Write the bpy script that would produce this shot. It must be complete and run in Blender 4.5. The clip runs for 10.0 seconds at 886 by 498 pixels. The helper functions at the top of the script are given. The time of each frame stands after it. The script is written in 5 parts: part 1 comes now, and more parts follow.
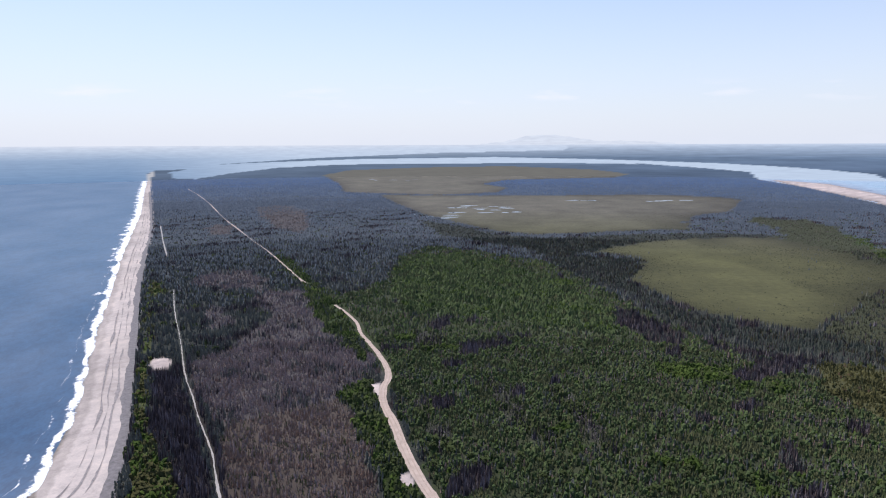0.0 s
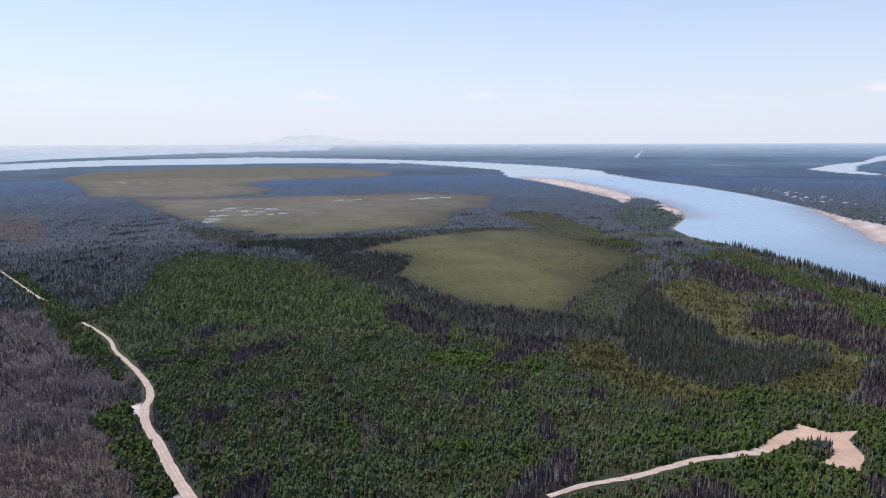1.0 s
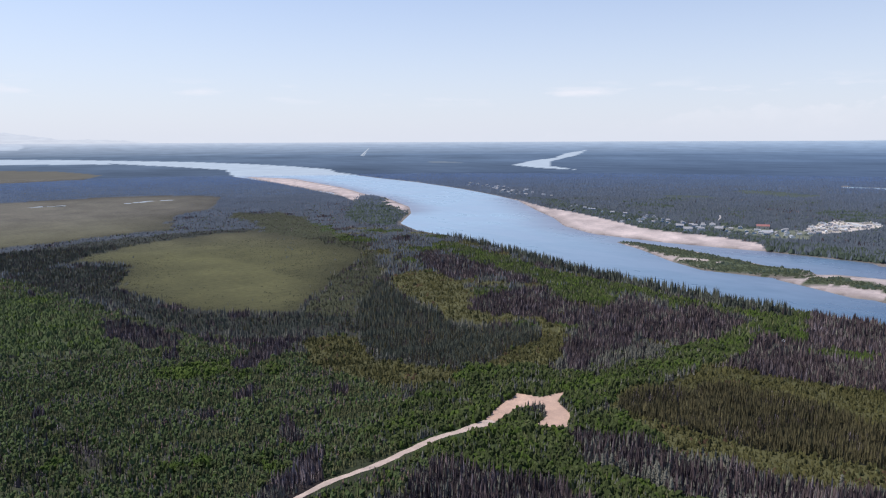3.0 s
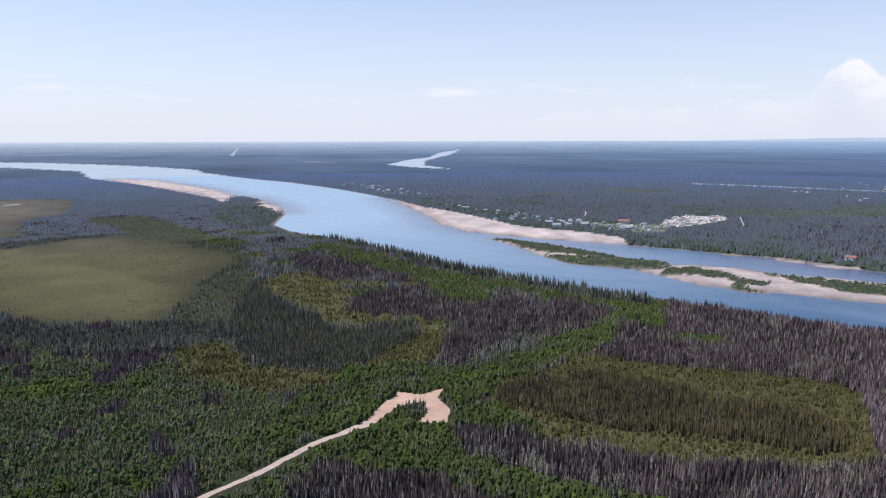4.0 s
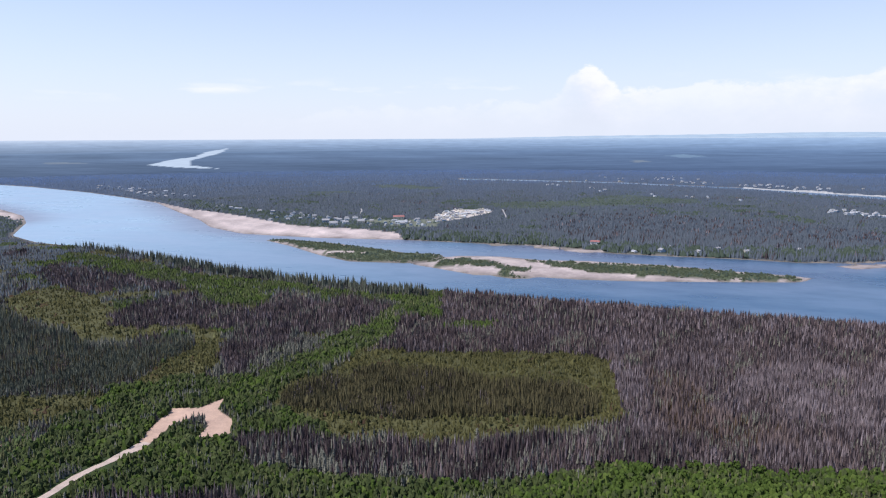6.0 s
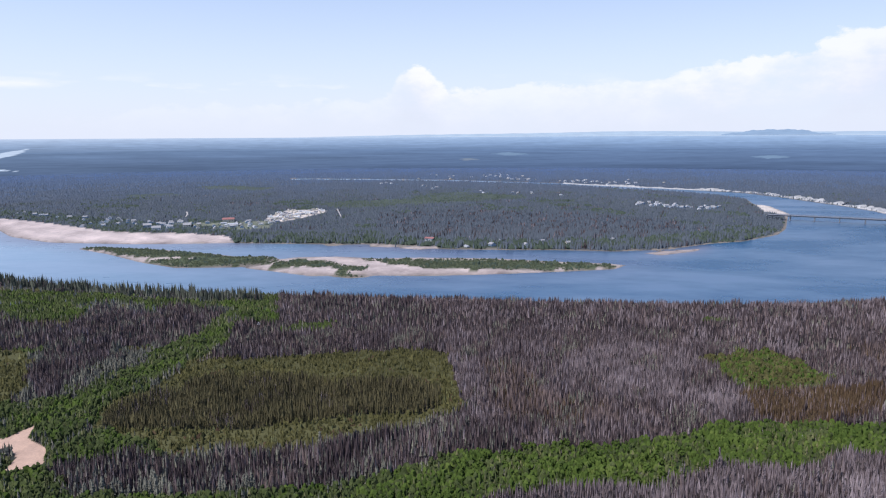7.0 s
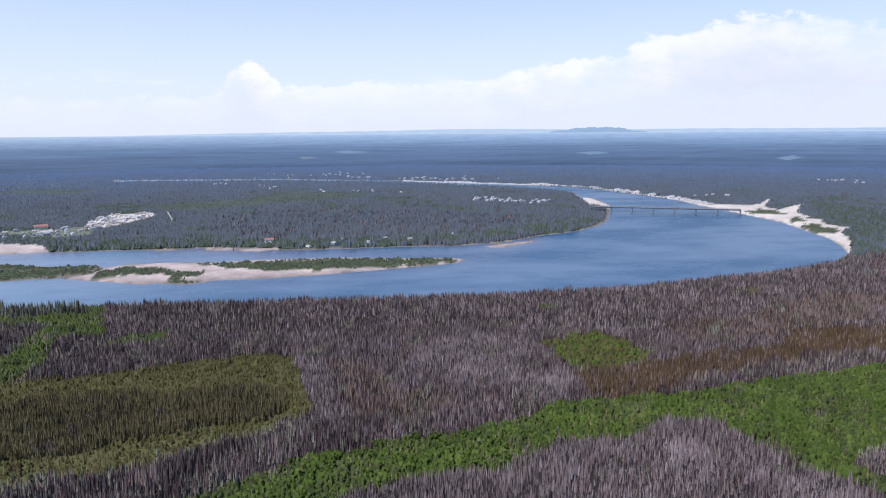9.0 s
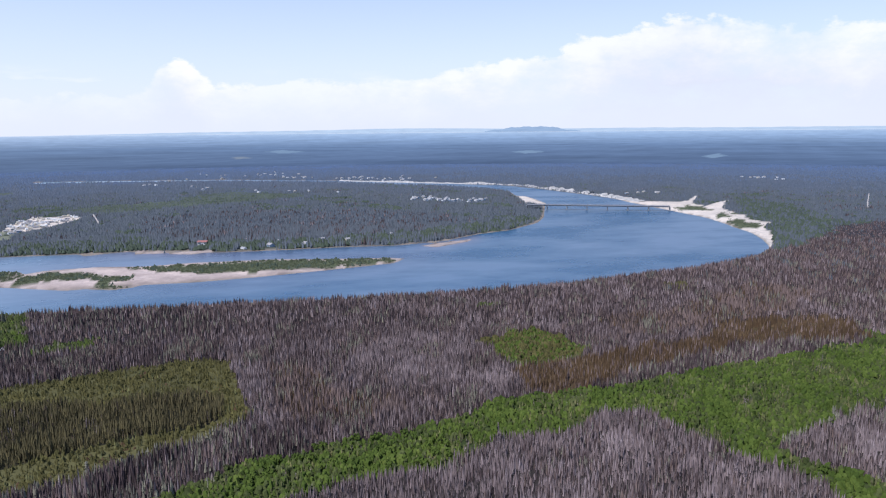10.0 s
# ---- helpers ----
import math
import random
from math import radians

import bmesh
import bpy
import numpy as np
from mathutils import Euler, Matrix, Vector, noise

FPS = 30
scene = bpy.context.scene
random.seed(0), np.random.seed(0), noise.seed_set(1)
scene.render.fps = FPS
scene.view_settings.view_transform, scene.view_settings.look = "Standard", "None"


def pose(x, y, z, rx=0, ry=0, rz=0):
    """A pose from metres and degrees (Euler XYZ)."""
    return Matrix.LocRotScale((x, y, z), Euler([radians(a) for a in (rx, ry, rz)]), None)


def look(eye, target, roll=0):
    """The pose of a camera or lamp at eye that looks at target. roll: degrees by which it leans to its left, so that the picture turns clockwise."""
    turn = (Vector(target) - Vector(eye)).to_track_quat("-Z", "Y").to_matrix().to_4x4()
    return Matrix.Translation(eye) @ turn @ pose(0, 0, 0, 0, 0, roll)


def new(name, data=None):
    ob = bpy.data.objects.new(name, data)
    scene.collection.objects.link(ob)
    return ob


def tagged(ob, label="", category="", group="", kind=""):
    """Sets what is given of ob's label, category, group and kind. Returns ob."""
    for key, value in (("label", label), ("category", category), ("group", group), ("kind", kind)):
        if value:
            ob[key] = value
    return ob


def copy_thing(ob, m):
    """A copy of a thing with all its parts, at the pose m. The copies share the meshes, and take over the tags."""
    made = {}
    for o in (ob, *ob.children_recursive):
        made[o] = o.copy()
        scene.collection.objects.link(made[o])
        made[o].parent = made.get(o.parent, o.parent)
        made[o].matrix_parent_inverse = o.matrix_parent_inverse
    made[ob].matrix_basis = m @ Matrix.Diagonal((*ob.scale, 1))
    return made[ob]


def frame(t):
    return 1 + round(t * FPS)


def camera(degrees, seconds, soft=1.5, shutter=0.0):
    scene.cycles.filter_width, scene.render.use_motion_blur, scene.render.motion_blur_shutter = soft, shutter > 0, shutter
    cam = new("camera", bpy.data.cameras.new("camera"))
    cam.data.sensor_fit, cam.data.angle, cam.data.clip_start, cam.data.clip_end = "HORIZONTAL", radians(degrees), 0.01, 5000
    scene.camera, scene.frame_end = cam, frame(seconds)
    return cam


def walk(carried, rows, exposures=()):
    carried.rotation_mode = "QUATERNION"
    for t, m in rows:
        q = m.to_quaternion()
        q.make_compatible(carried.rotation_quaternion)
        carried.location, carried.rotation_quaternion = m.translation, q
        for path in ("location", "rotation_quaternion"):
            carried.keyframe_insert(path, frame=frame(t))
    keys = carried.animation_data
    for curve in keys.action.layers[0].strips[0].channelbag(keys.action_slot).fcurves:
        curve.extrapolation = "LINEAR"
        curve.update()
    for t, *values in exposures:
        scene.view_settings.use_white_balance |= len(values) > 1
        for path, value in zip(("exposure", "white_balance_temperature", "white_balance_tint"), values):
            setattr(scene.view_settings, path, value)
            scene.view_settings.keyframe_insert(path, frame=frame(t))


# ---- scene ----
cam = camera(64.09, 10.0, soft=1.15)
PATH = [
    (0.0, pose(0, 0, 120, 81.55, 0.22, -0.00)),
    (0.5, pose(0, 0, 120, 81.56, 0.14, -7.28)),
    (1.0, pose(0, 0, 120, 81.49, 0.15, -18.73)),
    (1.5, pose(0, 0, 120, 81.45, 0.20, -21.14)),
    (2.0, pose(0, 0, 120, 81.44, 0.19, -24.72)),
    (2.5, pose(0, 0, 120, 81.36, 0.16, -36.03)),
    (2.7, pose(0, 0, 120, 81.34, 0.20, -38.41)),
    (3.8, pose(0, 0, 120, 81.28, 0.12, -46.83)),
    (4.0, pose(0, 0, 120, 81.26, 0.14, -50.35)),
    (4.5, pose(0, 0, 120, 81.23, 0.25, -55.34)),
    (5.0, pose(0, 0, 120, 81.22, 0.30, -57.16)),
    (5.5, pose(0, 0, 120, 81.16, 0.28, -61.76)),
    (5.7, pose(0, 0, 120, 81.12, 0.26, -64.40)),
    (6.8, pose(0, 0, 120, 80.93, 0.28, -79.03)),
    (7.0, pose(0, 0, 120, 80.91, 0.30, -81.77)),
    (7.5, pose(0, 0, 120, 80.82, 0.26, -88.39)),
    (8.0, pose(0, 0, 120, 80.73, 0.29, -93.94)),
    (8.5, pose(0, 0, 120, 80.70, 0.37, -94.63)),
    (9.0, pose(0, 0, 120, 80.67, 0.43, -94.61)),
    (9.5, pose(0, 0, 120, 80.62, 0.46, -97.12)),
    (10.0, pose(0, 0, 120, 80.58, 0.49, -99.67)),
]
walk(cam, PATH, [(0.0, -0.10, 6080, 14), (1.0, -0.09, 6120, 14), (2.0, -0.14, 6120, 14), (2.7, -0.17, 6120, 14), (4.5, -0.03, 6120, 14), (5.5, -0.01, 6050, 14), (7.5, -0.02, 5950, 15), (10.0, 0.02, 5950, 15)])

# ---- light ----
SUN_AZ, SUN_EL = radians(-32), radians(61)
world = bpy.data.worlds.new("sky")
scene.world = world
world.use_nodes = True


class Net:
    """Short hand for node trees."""

    def __init__(self, tree):
        self.tree = tree
        tree.nodes.clear()

    def add(self, kind, **values):
        node = self.tree.nodes.new(kind)
        for key, value in values.items():
            if key == "op":
                node.operation = value
            elif key == "blend":
                node.blend_type = value
            elif key == "dtype":
                node.data_type = value
            elif key == "attr":
                node.attribute_name = value
        return node

    def link(self, a, b):
        self.tree.links.new(a, b)

    def math(self, op, a, b=None, clamp=False):
        node = self.add("ShaderNodeMath", op=op)
        node.use_clamp = clamp
        for slot, v in ((0, a), (1, b)):
            if v is None:
                continue
            if isinstance(v, (int, float)):
                node.inputs[slot].default_value = v
            else:
                self.link(v, node.inputs[slot])
        return node.outputs[0]

    def noise(self, vector, scale, detail=4.0, rough=0.55):
        node = self.add("ShaderNodeTexNoise")
        node.inputs["Scale"].default_value = scale
        node.inputs["Detail"].default_value = detail
        node.inputs["Roughness"].default_value = rough
        if vector is not None:
            self.link(vector, node.inputs["Vector"])
        return node.outputs["Fac"]

    def ramp(self, fac, stops):
        node = self.add("ShaderNodeValToRGB")
        el = node.color_ramp.elements
        while len(el) < len(stops):
            el.new(0.5)
        for e, (p, c) in zip(el, stops):
            e.position, e.color = p, (*c, 1) if len(c) == 3 else c
        self.link(fac, node.inputs[0])
        return node.outputs[0]

    def mix(self, fac, a, b, blend="MIX"):
        node = self.add("ShaderNodeMix", dtype="RGBA", blend=blend)
        for slot, v in ((0, fac), (6, a), (7, b)):
            if isinstance(v, (int, float)):
                node.inputs[slot].default_value = v
            elif isinstance(v, tuple):
                node.inputs[slot].default_value = (*v, 1)
            else:
                self.link(v, node.inputs[slot])
        return node.outputs[2]


def build_sky():
    n = Net(world.node_tree)
    out = n.add("ShaderNodeOutputWorld")
    bg = n.add("ShaderNodeBackground")
    n.link(bg.outputs[0], out.inputs[0])
    sky = n.add("ShaderNodeTexSky")
    sky.sky_type = "NISHITA"
    sky.sun_disc = False
    sky.sun_elevation, sky.sun_rotation = SUN_EL, SUN_AZ
    sky.altitude, sky.air_density, sky.dust_density, sky.ozone_density = 100, 1.0, 1.0, 2.5
    co = n.add("ShaderNodeTexCoord").outputs["Generated"]
    sep = n.add("ShaderNodeSeparateXYZ")
    n.link(co, sep.inputs[0])
    el = n.math("MULTIPLY", n.math("ARCSINE", sep.outputs[2]), 180 / math.pi)
    az = n.math("MULTIPLY", n.math("ARCTAN2", sep.outputs[0], sep.outputs[1]), 180 / math.pi)
    # height of the cloud tops over the compass
    top = n.ramp(n.math("DIVIDE", az, 180.0, True), [(p, (v, v, v)) for p, v in CLOUD_TOPS])
    grid = n.add("ShaderNodeCombineXYZ")
    n.link(n.math("MULTIPLY", az, 0.55), grid.inputs[0])
    n.link(el, grid.inputs[1])
    lumps = n.noise(grid.outputs[0], 0.5, 8, 0.62)
    wide = n.noise(grid.outputs[0], 0.11, 3, 0.5)
    edge = n.math("ADD", n.math("MULTIPLY", top, 12.0), n.math("MULTIPLY", n.math("SUBTRACT", lumps, 0.5), 4.0))
    over = n.math("MULTIPLY", n.math("SUBTRACT", edge, el), 2.6, True)
    body = n.math("MULTIPLY", over, n.math("MULTIPLY", n.math("SUBTRACT", n.math("ADD", lumps, wide), 0.62), 2.2, True))
    # thin fair-weather streaks
    flat = n.add("ShaderNodeCombineXYZ")
    n.link(n.math("MULTIPLY", az, 0.3), flat.inputs[0])
    n.link(n.math("MULTIPLY", el, 1.6), flat.inputs[1])
    streak = n.noise(flat.outputs[0], 0.55, 4, 0.5)
    band = n.math("SUBTRACT", 1.0, n.math("MULTIPLY", n.math("ABSOLUTE", n.math("SUBTRACT", el, 3.7)), 0.9), True)
    thin = n.math("MULTIPLY", n.math("MULTIPLY", n.math("SUBTRACT", streak, 0.55), 5.0, True), n.math("MULTIPLY", band, 0.7))
    amount = n.ramp(n.math("DIVIDE", az, 180.0, True), [(0.3, (0.2,) * 3), (0.42, (0.45,) * 3), (0.445, (1.0,) * 3), (0.48, (0.55,) * 3), (0.57, (0.85,) * 3), (1.0, (0.95,) * 3)])
    base = n.math("DIVIDE", n.math("SUBTRACT", el, 0.3), 3.0, True)
    mask = n.math("MAXIMUM", n.math("MULTIPLY", n.math("MULTIPLY", body, amount), n.math("ADD", n.math("MULTIPLY", base, 0.75), 0.2)), thin)
    # milky air low over the horizon
    low = n.math("POWER", n.math("SUBTRACT", 1.0, n.math("DIVIDE", n.math("ABSOLUTE", el), 26.0), True), 1.5)
    air = n.mix(n.math("MULTIPLY", low, 0.85), n.mix(1.0, sky.outputs[0], (0.97, 1.0, 1.06), "MULTIPLY"), HAZE_AIR)
    lit = n.math("ADD", n.math("MULTIPLY", n.math("SUBTRACT", lumps, 0.5), 2.6), n.math("SUBTRACT", 1.0, n.math("MULTIPLY", n.math("SUBTRACT", edge, el), 0.22)), True)
    full = n.mix(mask, air, n.mix(lit, CLOUD_SHADE, CLOUD_WHITE))
    n.link(full, bg.inputs[0])
    bg.inputs[1].default_value = SKY_STRENGTH


SKY_STRENGTH = 0.15
HAZE_AIR = (5.95, 6.2, 6.6)
CLOUD_WHITE = (6.95, 6.8, 6.85)
CLOUD_SHADE = (5.2, 5.3, 5.65)
CLOUD_TOPS = [(0.26, 0.02), (0.34, 0.20), (0.42, 0.24), (0.43, 0.30), (0.436, 0.45), (0.447, 0.45), (0.456, 0.30), (0.54, 0.36), (0.60, 0.50), (0.655, 0.70), (0.70, 0.60), (0.9, 0.4)]
build_sky()

sun = new("sun", bpy.data.lights.new("sun", "SUN"))
sun.data.energy, sun.data.angle, sun.data.color = 4.3, radians(0.55), (1.0, 0.955, 0.89)
sun.matrix_world = look((0, 0, 300), (-300 * math.sin(SUN_AZ) * math.cos(SUN_EL), -300 * math.cos(SUN_AZ) * math.cos(SUN_EL), 300 - 300 * math.sin(SUN_EL)))


# ---- materials ----
def material(name):
    m = bpy.data.materials.new(name)
    m.use_nodes = True
    n = Net(m.node_tree)
    out = n.add("ShaderNodeOutputMaterial")
    sh = n.add("ShaderNodeBsdfPrincipled")
    n.link(sh.outputs[0], out.inputs[0])
    return m, n, sh


def bump(n, sh, height, strength, distance):
    b = n.add("ShaderNodeBump")
    b.inputs["Strength"].default_value, b.inputs["Distance"].default_value = strength, distance
    n.link(height, b.inputs["Height"])
    n.link(b.outputs[0], sh.inputs["Normal"])


def position(n):
    return n.add("ShaderNodeNewGeometry").outputs["Position"]


def foliage(name, dark, light, third=None, rough=0.85, through_light=0.0):
    """Leaves, needles or bark; each tree has a tone of its own and the stands vary in broad patches."""
    m, n, sh = material(name)
    tone = n.add("ShaderNodeAttribute", attr="tone").outputs["Fac"]
    patch = n.noise(position(n), 0.035, 3, 0.6)
    fine = n.noise(position(n), 1.3, 2, 0.6)
    f = n.math("ADD", n.math("MULTIPLY", tone, 0.65), n.math("MULTIPLY", n.math("SUBTRACT", patch, 0.36), 0.9))
    f = n.math("ADD", f, n.math("MULTIPLY", n.math("SUBTRACT", fine, 0.5), 0.5), True)
    stops = [(0.0, dark), (0.62, light)] + ([(1.0, third)] if third else [])
    n.link(n.ramp(f, stops), sh.inputs["Base Color"])
    sh.inputs["Roughness"].default_value = rough
    sh.inputs["Specular IOR Level"].default_value = 0.1
    # sprays and leaves lie level more than the outline of the crown does
    lift = n.add("ShaderNodeVectorMath", op="ADD")
    n.link(n.add("ShaderNodeNewGeometry").outputs["Normal"], lift.inputs[0])
    lift.inputs[1].default_value = (0, 0, 0.75)
    even = n.add("ShaderNodeVectorMath", op="NORMALIZE")
    n.link(lift.outputs[0], even.inputs[0])
    n.link(even.outputs[0], sh.inputs["Normal"])
    if through_light:
        col = sh.inputs["Base Color"].links[0].from_socket
        tr = n.add("ShaderNodeBsdfTranslucent")
        n.link(col, tr.inputs[0])
        n.link(even.outputs[0], tr.inputs["Normal"])
        mx = n.add("ShaderNodeMixShader")
        mx.inputs[0].default_value = through_light
        n.link(sh.outputs[0], mx.inputs[1])
        n.link(tr.outputs[0], mx.inputs[2])
        n.link(mx.outputs[0], n.tree.nodes["Material Output"].inputs[0])
    return m


def plain(name, colour, rough=0.6, vary=0.25, scale=0.8, metal=0.0):
    m, n, sh = material(name)
    f = n.noise(position(n), scale, 4, 0.6)
    lo, hi = [tuple(c * k for c in colour) for k in (1 - vary, 1 + vary)]
    n.link(n.ramp(f, [(0.3, lo), (0.7, hi)]), sh.inputs["Base Color"])
    sh.inputs["Roughness"].default_value, sh.inputs["Metallic"].default_value = rough, metal
    return m


def ground_material():
    """Soil, moss and sand: the base colour, haze tint included, is stored with the sheet, the grain is added here."""
    m, n, sh = material("ground")
    soil = n.add("ShaderNodeAttribute", attr="soil").outputs["Color"]
    wide = n.noise(position(n), 0.02, 5, 0.6)
    mid = n.noise(position(n), 0.16, 5, 0.65)
    fine = n.noise(position(n), 1.1, 3, 0.7)
    f = n.math("ADD", n.math("MULTIPLY", wide, 0.8), n.math("ADD", n.math("MULTIPLY", mid, 0.7), n.math("MULTIPLY", fine, 0.5)))
    shade = n.ramp(n.math("DIVIDE", f, 2.0), [(0.32, (0.62, 0.62, 0.62)), (0.5, (0.98, 0.98, 0.97)), (0.68, (1.35, 1.32, 1.25))])
    n.link(n.mix(1.0, soil, shade, "MULTIPLY"), sh.inputs["Base Color"])
    sh.inputs["Roughness"].default_value = 0.95
    sh.inputs["Specular IOR Level"].default_value = 0.15
    bump(n, sh, mid, 0.5, 1.0)
    return m


def water_material(name, deep, light, rough, chop_size, push, gloss, gust, spread):
    """Deep water seen through a ruffled surface: the gloss grows towards grazing view, held down by the wave slopes."""
    m, n, sh = material(name)
    pos = position(n)
    st = n.add("ShaderNodeMapping")
    st.inputs["Rotation"].default_value = (0, 0, radians(25))
    st.inputs["Scale"].default_value = (1.0, 0.5, 1.0)
    n.link(pos, st.inputs["Vector"])
    wind = n.noise(st.outputs[0], 0.012, 5, 0.6)
    chop = n.noise(st.outputs[0], chop_size, 4, 0.65)
    ripple = n.noise(st.outputs[0], chop_size * 5, 3, 0.6)
    both = n.math("ADD", n.math("MULTIPLY", wind, gust), n.math("ADD", n.math("MULTIPLY", chop, 0.4), n.math("MULTIPLY", ripple, 0.35)))
    shallow = n.math("MULTIPLY", n.add("ShaderNodeAttribute", attr="shallow").outputs["Fac"], 0.75)
    # sky reflection and haze painted into the water colour as a pale tint
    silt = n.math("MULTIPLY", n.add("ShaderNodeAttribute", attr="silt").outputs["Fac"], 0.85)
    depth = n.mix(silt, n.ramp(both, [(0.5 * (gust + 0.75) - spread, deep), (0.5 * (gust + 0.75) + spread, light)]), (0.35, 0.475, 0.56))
    n.link(n.mix(shallow, depth, (0.15, 0.13, 0.17)), sh.inputs["Base Color"])
    sh.inputs["Roughness"].default_value = 0.6
    sh.inputs["Specular IOR Level"].default_value = 0.0
    gl = n.add("ShaderNodeBsdfGlossy")
    n.link(n.ramp(wind, [(0.35, (rough * 0.85,) * 3), (0.65, (rough * 1.1,) * 3)]), gl.inputs["Roughness"])
    fr = n.add("ShaderNodeFresnel")
    fr.inputs["IOR"].default_value = 1.333
    bp = n.add("ShaderNodeBump")
    bp.inputs["Strength"].default_value, bp.inputs["Distance"].default_value = push, 0.1
    n.link(chop, bp.inputs["Height"])
    for node in (sh, gl):
        n.link(bp.outputs[0], node.inputs["Normal"])
    mx = n.add("ShaderNodeMixShader")
    n.link(n.math("MULTIPLY", fr.outputs[0], n.ramp(wind, [(0.36, (gloss * (1 - gust),) * 3), (0.62, (gloss * (1 + 0.5 * gust),) * 3)])), mx.inputs[0])
    n.link(sh.outputs[0], mx.inputs[1])
    n.link(gl.outputs[0], mx.inputs[2])
    n.link(mx.outputs[0], n.tree.nodes["Material Output"].inputs[0])
    return m


def foam_material():
    """Broken foam: dense along the middle of the strip, lacy towards its edges."""
    m, n, sh = material("sea_foam")
    sh.inputs["Base Color"].default_value = (0.84, 0.85, 0.86, 1)
    sh.inputs["Roughness"].default_value = 0.7
    thick = n.add("ShaderNodeAttribute", attr="thick").outputs["Fac"]
    holes = n.noise(position(n), 0.55, 5, 0.7)
    wide = n.noise(position(n), 0.06, 3, 0.6)
    f = n.math("ADD", thick, n.math("ADD", n.math("MULTIPLY", n.math("SUBTRACT", holes, 0.5), 1.6), n.math("MULTIPLY", n.math("SUBTRACT", wide, 0.5), 1.6)))
    n.link(n.math("MULTIPLY", n.math("SUBTRACT", f, 0.35), 3.5, True), sh.inputs["Alpha"])
    return m


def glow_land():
    """The far distance: a glowing backdrop whose colour, with haze painted in, is stored with the sheet."""
    m = bpy.data.materials.new("far_haze_glow")
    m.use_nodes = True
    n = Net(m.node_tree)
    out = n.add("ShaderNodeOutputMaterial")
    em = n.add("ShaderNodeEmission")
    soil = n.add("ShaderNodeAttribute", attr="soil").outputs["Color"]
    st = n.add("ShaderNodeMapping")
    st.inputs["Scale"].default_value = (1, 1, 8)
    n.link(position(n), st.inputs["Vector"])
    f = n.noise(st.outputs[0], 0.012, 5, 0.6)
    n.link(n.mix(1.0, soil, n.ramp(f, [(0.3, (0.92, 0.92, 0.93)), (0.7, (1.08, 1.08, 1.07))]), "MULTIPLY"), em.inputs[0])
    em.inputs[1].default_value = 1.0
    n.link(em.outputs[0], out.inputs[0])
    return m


M_GROUND, M_FAR = ground_material(), glow_land()
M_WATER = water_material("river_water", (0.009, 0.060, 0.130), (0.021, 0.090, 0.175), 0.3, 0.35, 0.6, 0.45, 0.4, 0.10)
M_SEA = water_material("sea_water", (0.005, 0.032, 0.085), (0.017, 0.066, 0.146), 0.36, 0.16, 0.8, 0.09, 0.10, 0.08)
M_SPRUCE = foliage("spruce_needles", (0.0844, 0.0821, 0.0666), (0.154, 0.146, 0.11), (0.218, 0.203, 0.143))
# spruce again, with distance haze mixed into the base colours
M_HAZESPRUCE = foliage("hazed_spruce", (0.0637, 0.0755, 0.0893), (0.0843, 0.0989, 0.116), (0.103, 0.119, 0.138))
HAZE_TONES = [foliage("hazed_spruce_far", (0.0673, 0.0833, 0.11), (0.086, 0.105, 0.136), (0.101, 0.121, 0.156)),
             foliage("hazed_spruce_farther", (0.068, 0.0939, 0.145), (0.086, 0.117, 0.175), (0.0994, 0.133, 0.198)),
             foliage("hazed_spruce_farthest", (0.0674, 0.105, 0.188), (0.084, 0.128, 0.227), (0.096, 0.143, 0.252))]
M_GREY = foliage("weathered_dead_wood", (0.0684, 0.0521, 0.0507), (0.18, 0.142, 0.141), (0.314, 0.26, 0.26))
M_RIM = foliage("bogside_spruce_needles", (0.0541, 0.0585, 0.0425), (0.0946, 0.1, 0.0693), (0.135, 0.139, 0.0955))
M_MOSS = foliage("bog_shrub", (0.0456, 0.0456, 0.0258), (0.0593, 0.0578, 0.0326), (0.0722, 0.0684, 0.0395))
M_TAWNY = foliage("tawny_spruce_needles", (0.0406, 0.035, 0.0182), (0.0896, 0.0763, 0.035), (0.15, 0.127, 0.0595))
M_PLUM = foliage("dull_dead_twigs", (0.029, 0.0211, 0.0211), (0.0724, 0.0525, 0.0523), (0.131, 0.0972, 0.0963))
M_PALESCRUB = foliage("shore_willow", (0.0442, 0.0527, 0.0306), (0.0629, 0.0748, 0.0408), (0.0867, 0.1, 0.0544), through_light=0.15)
M_BROWN = foliage("brown_dead_needles", (0.172, 0.113, 0.0823), (0.252, 0.171, 0.126), (0.319, 0.227, 0.172))
M_RUSSET = foliage("russet_dead_twigs", (0.092, 0.066, 0.058), (0.155, 0.113, 0.10), (0.215, 0.162, 0.145))
M_MAUVE = foliage("mauve_dead_needles", (0.227, 0.169, 0.147), (0.329, 0.246, 0.213), (0.426, 0.325, 0.285))
M_LEAF = foliage("birch_leaves", (0.0376, 0.0605, 0.0106), (0.0751, 0.108, 0.0197), (0.123, 0.154, 0.0343), through_light=0.15)
M_DARKLEAF = foliage("alder_leaves", (0.0345, 0.046, 0.0148), (0.0675, 0.084, 0.0263), (0.107, 0.123, 0.0427), through_light=0.15)
M_MIXLEAF = foliage("dull_thicket_leaves", (0.046, 0.066, 0.023), (0.09, 0.118, 0.042), (0.135, 0.164, 0.064), through_light=0.15)
M_OLIVE = foliage("heath_scrub", (0.0525, 0.0503, 0.018), (0.0938, 0.0863, 0.03), (0.135, 0.121, 0.045), through_light=0.15)
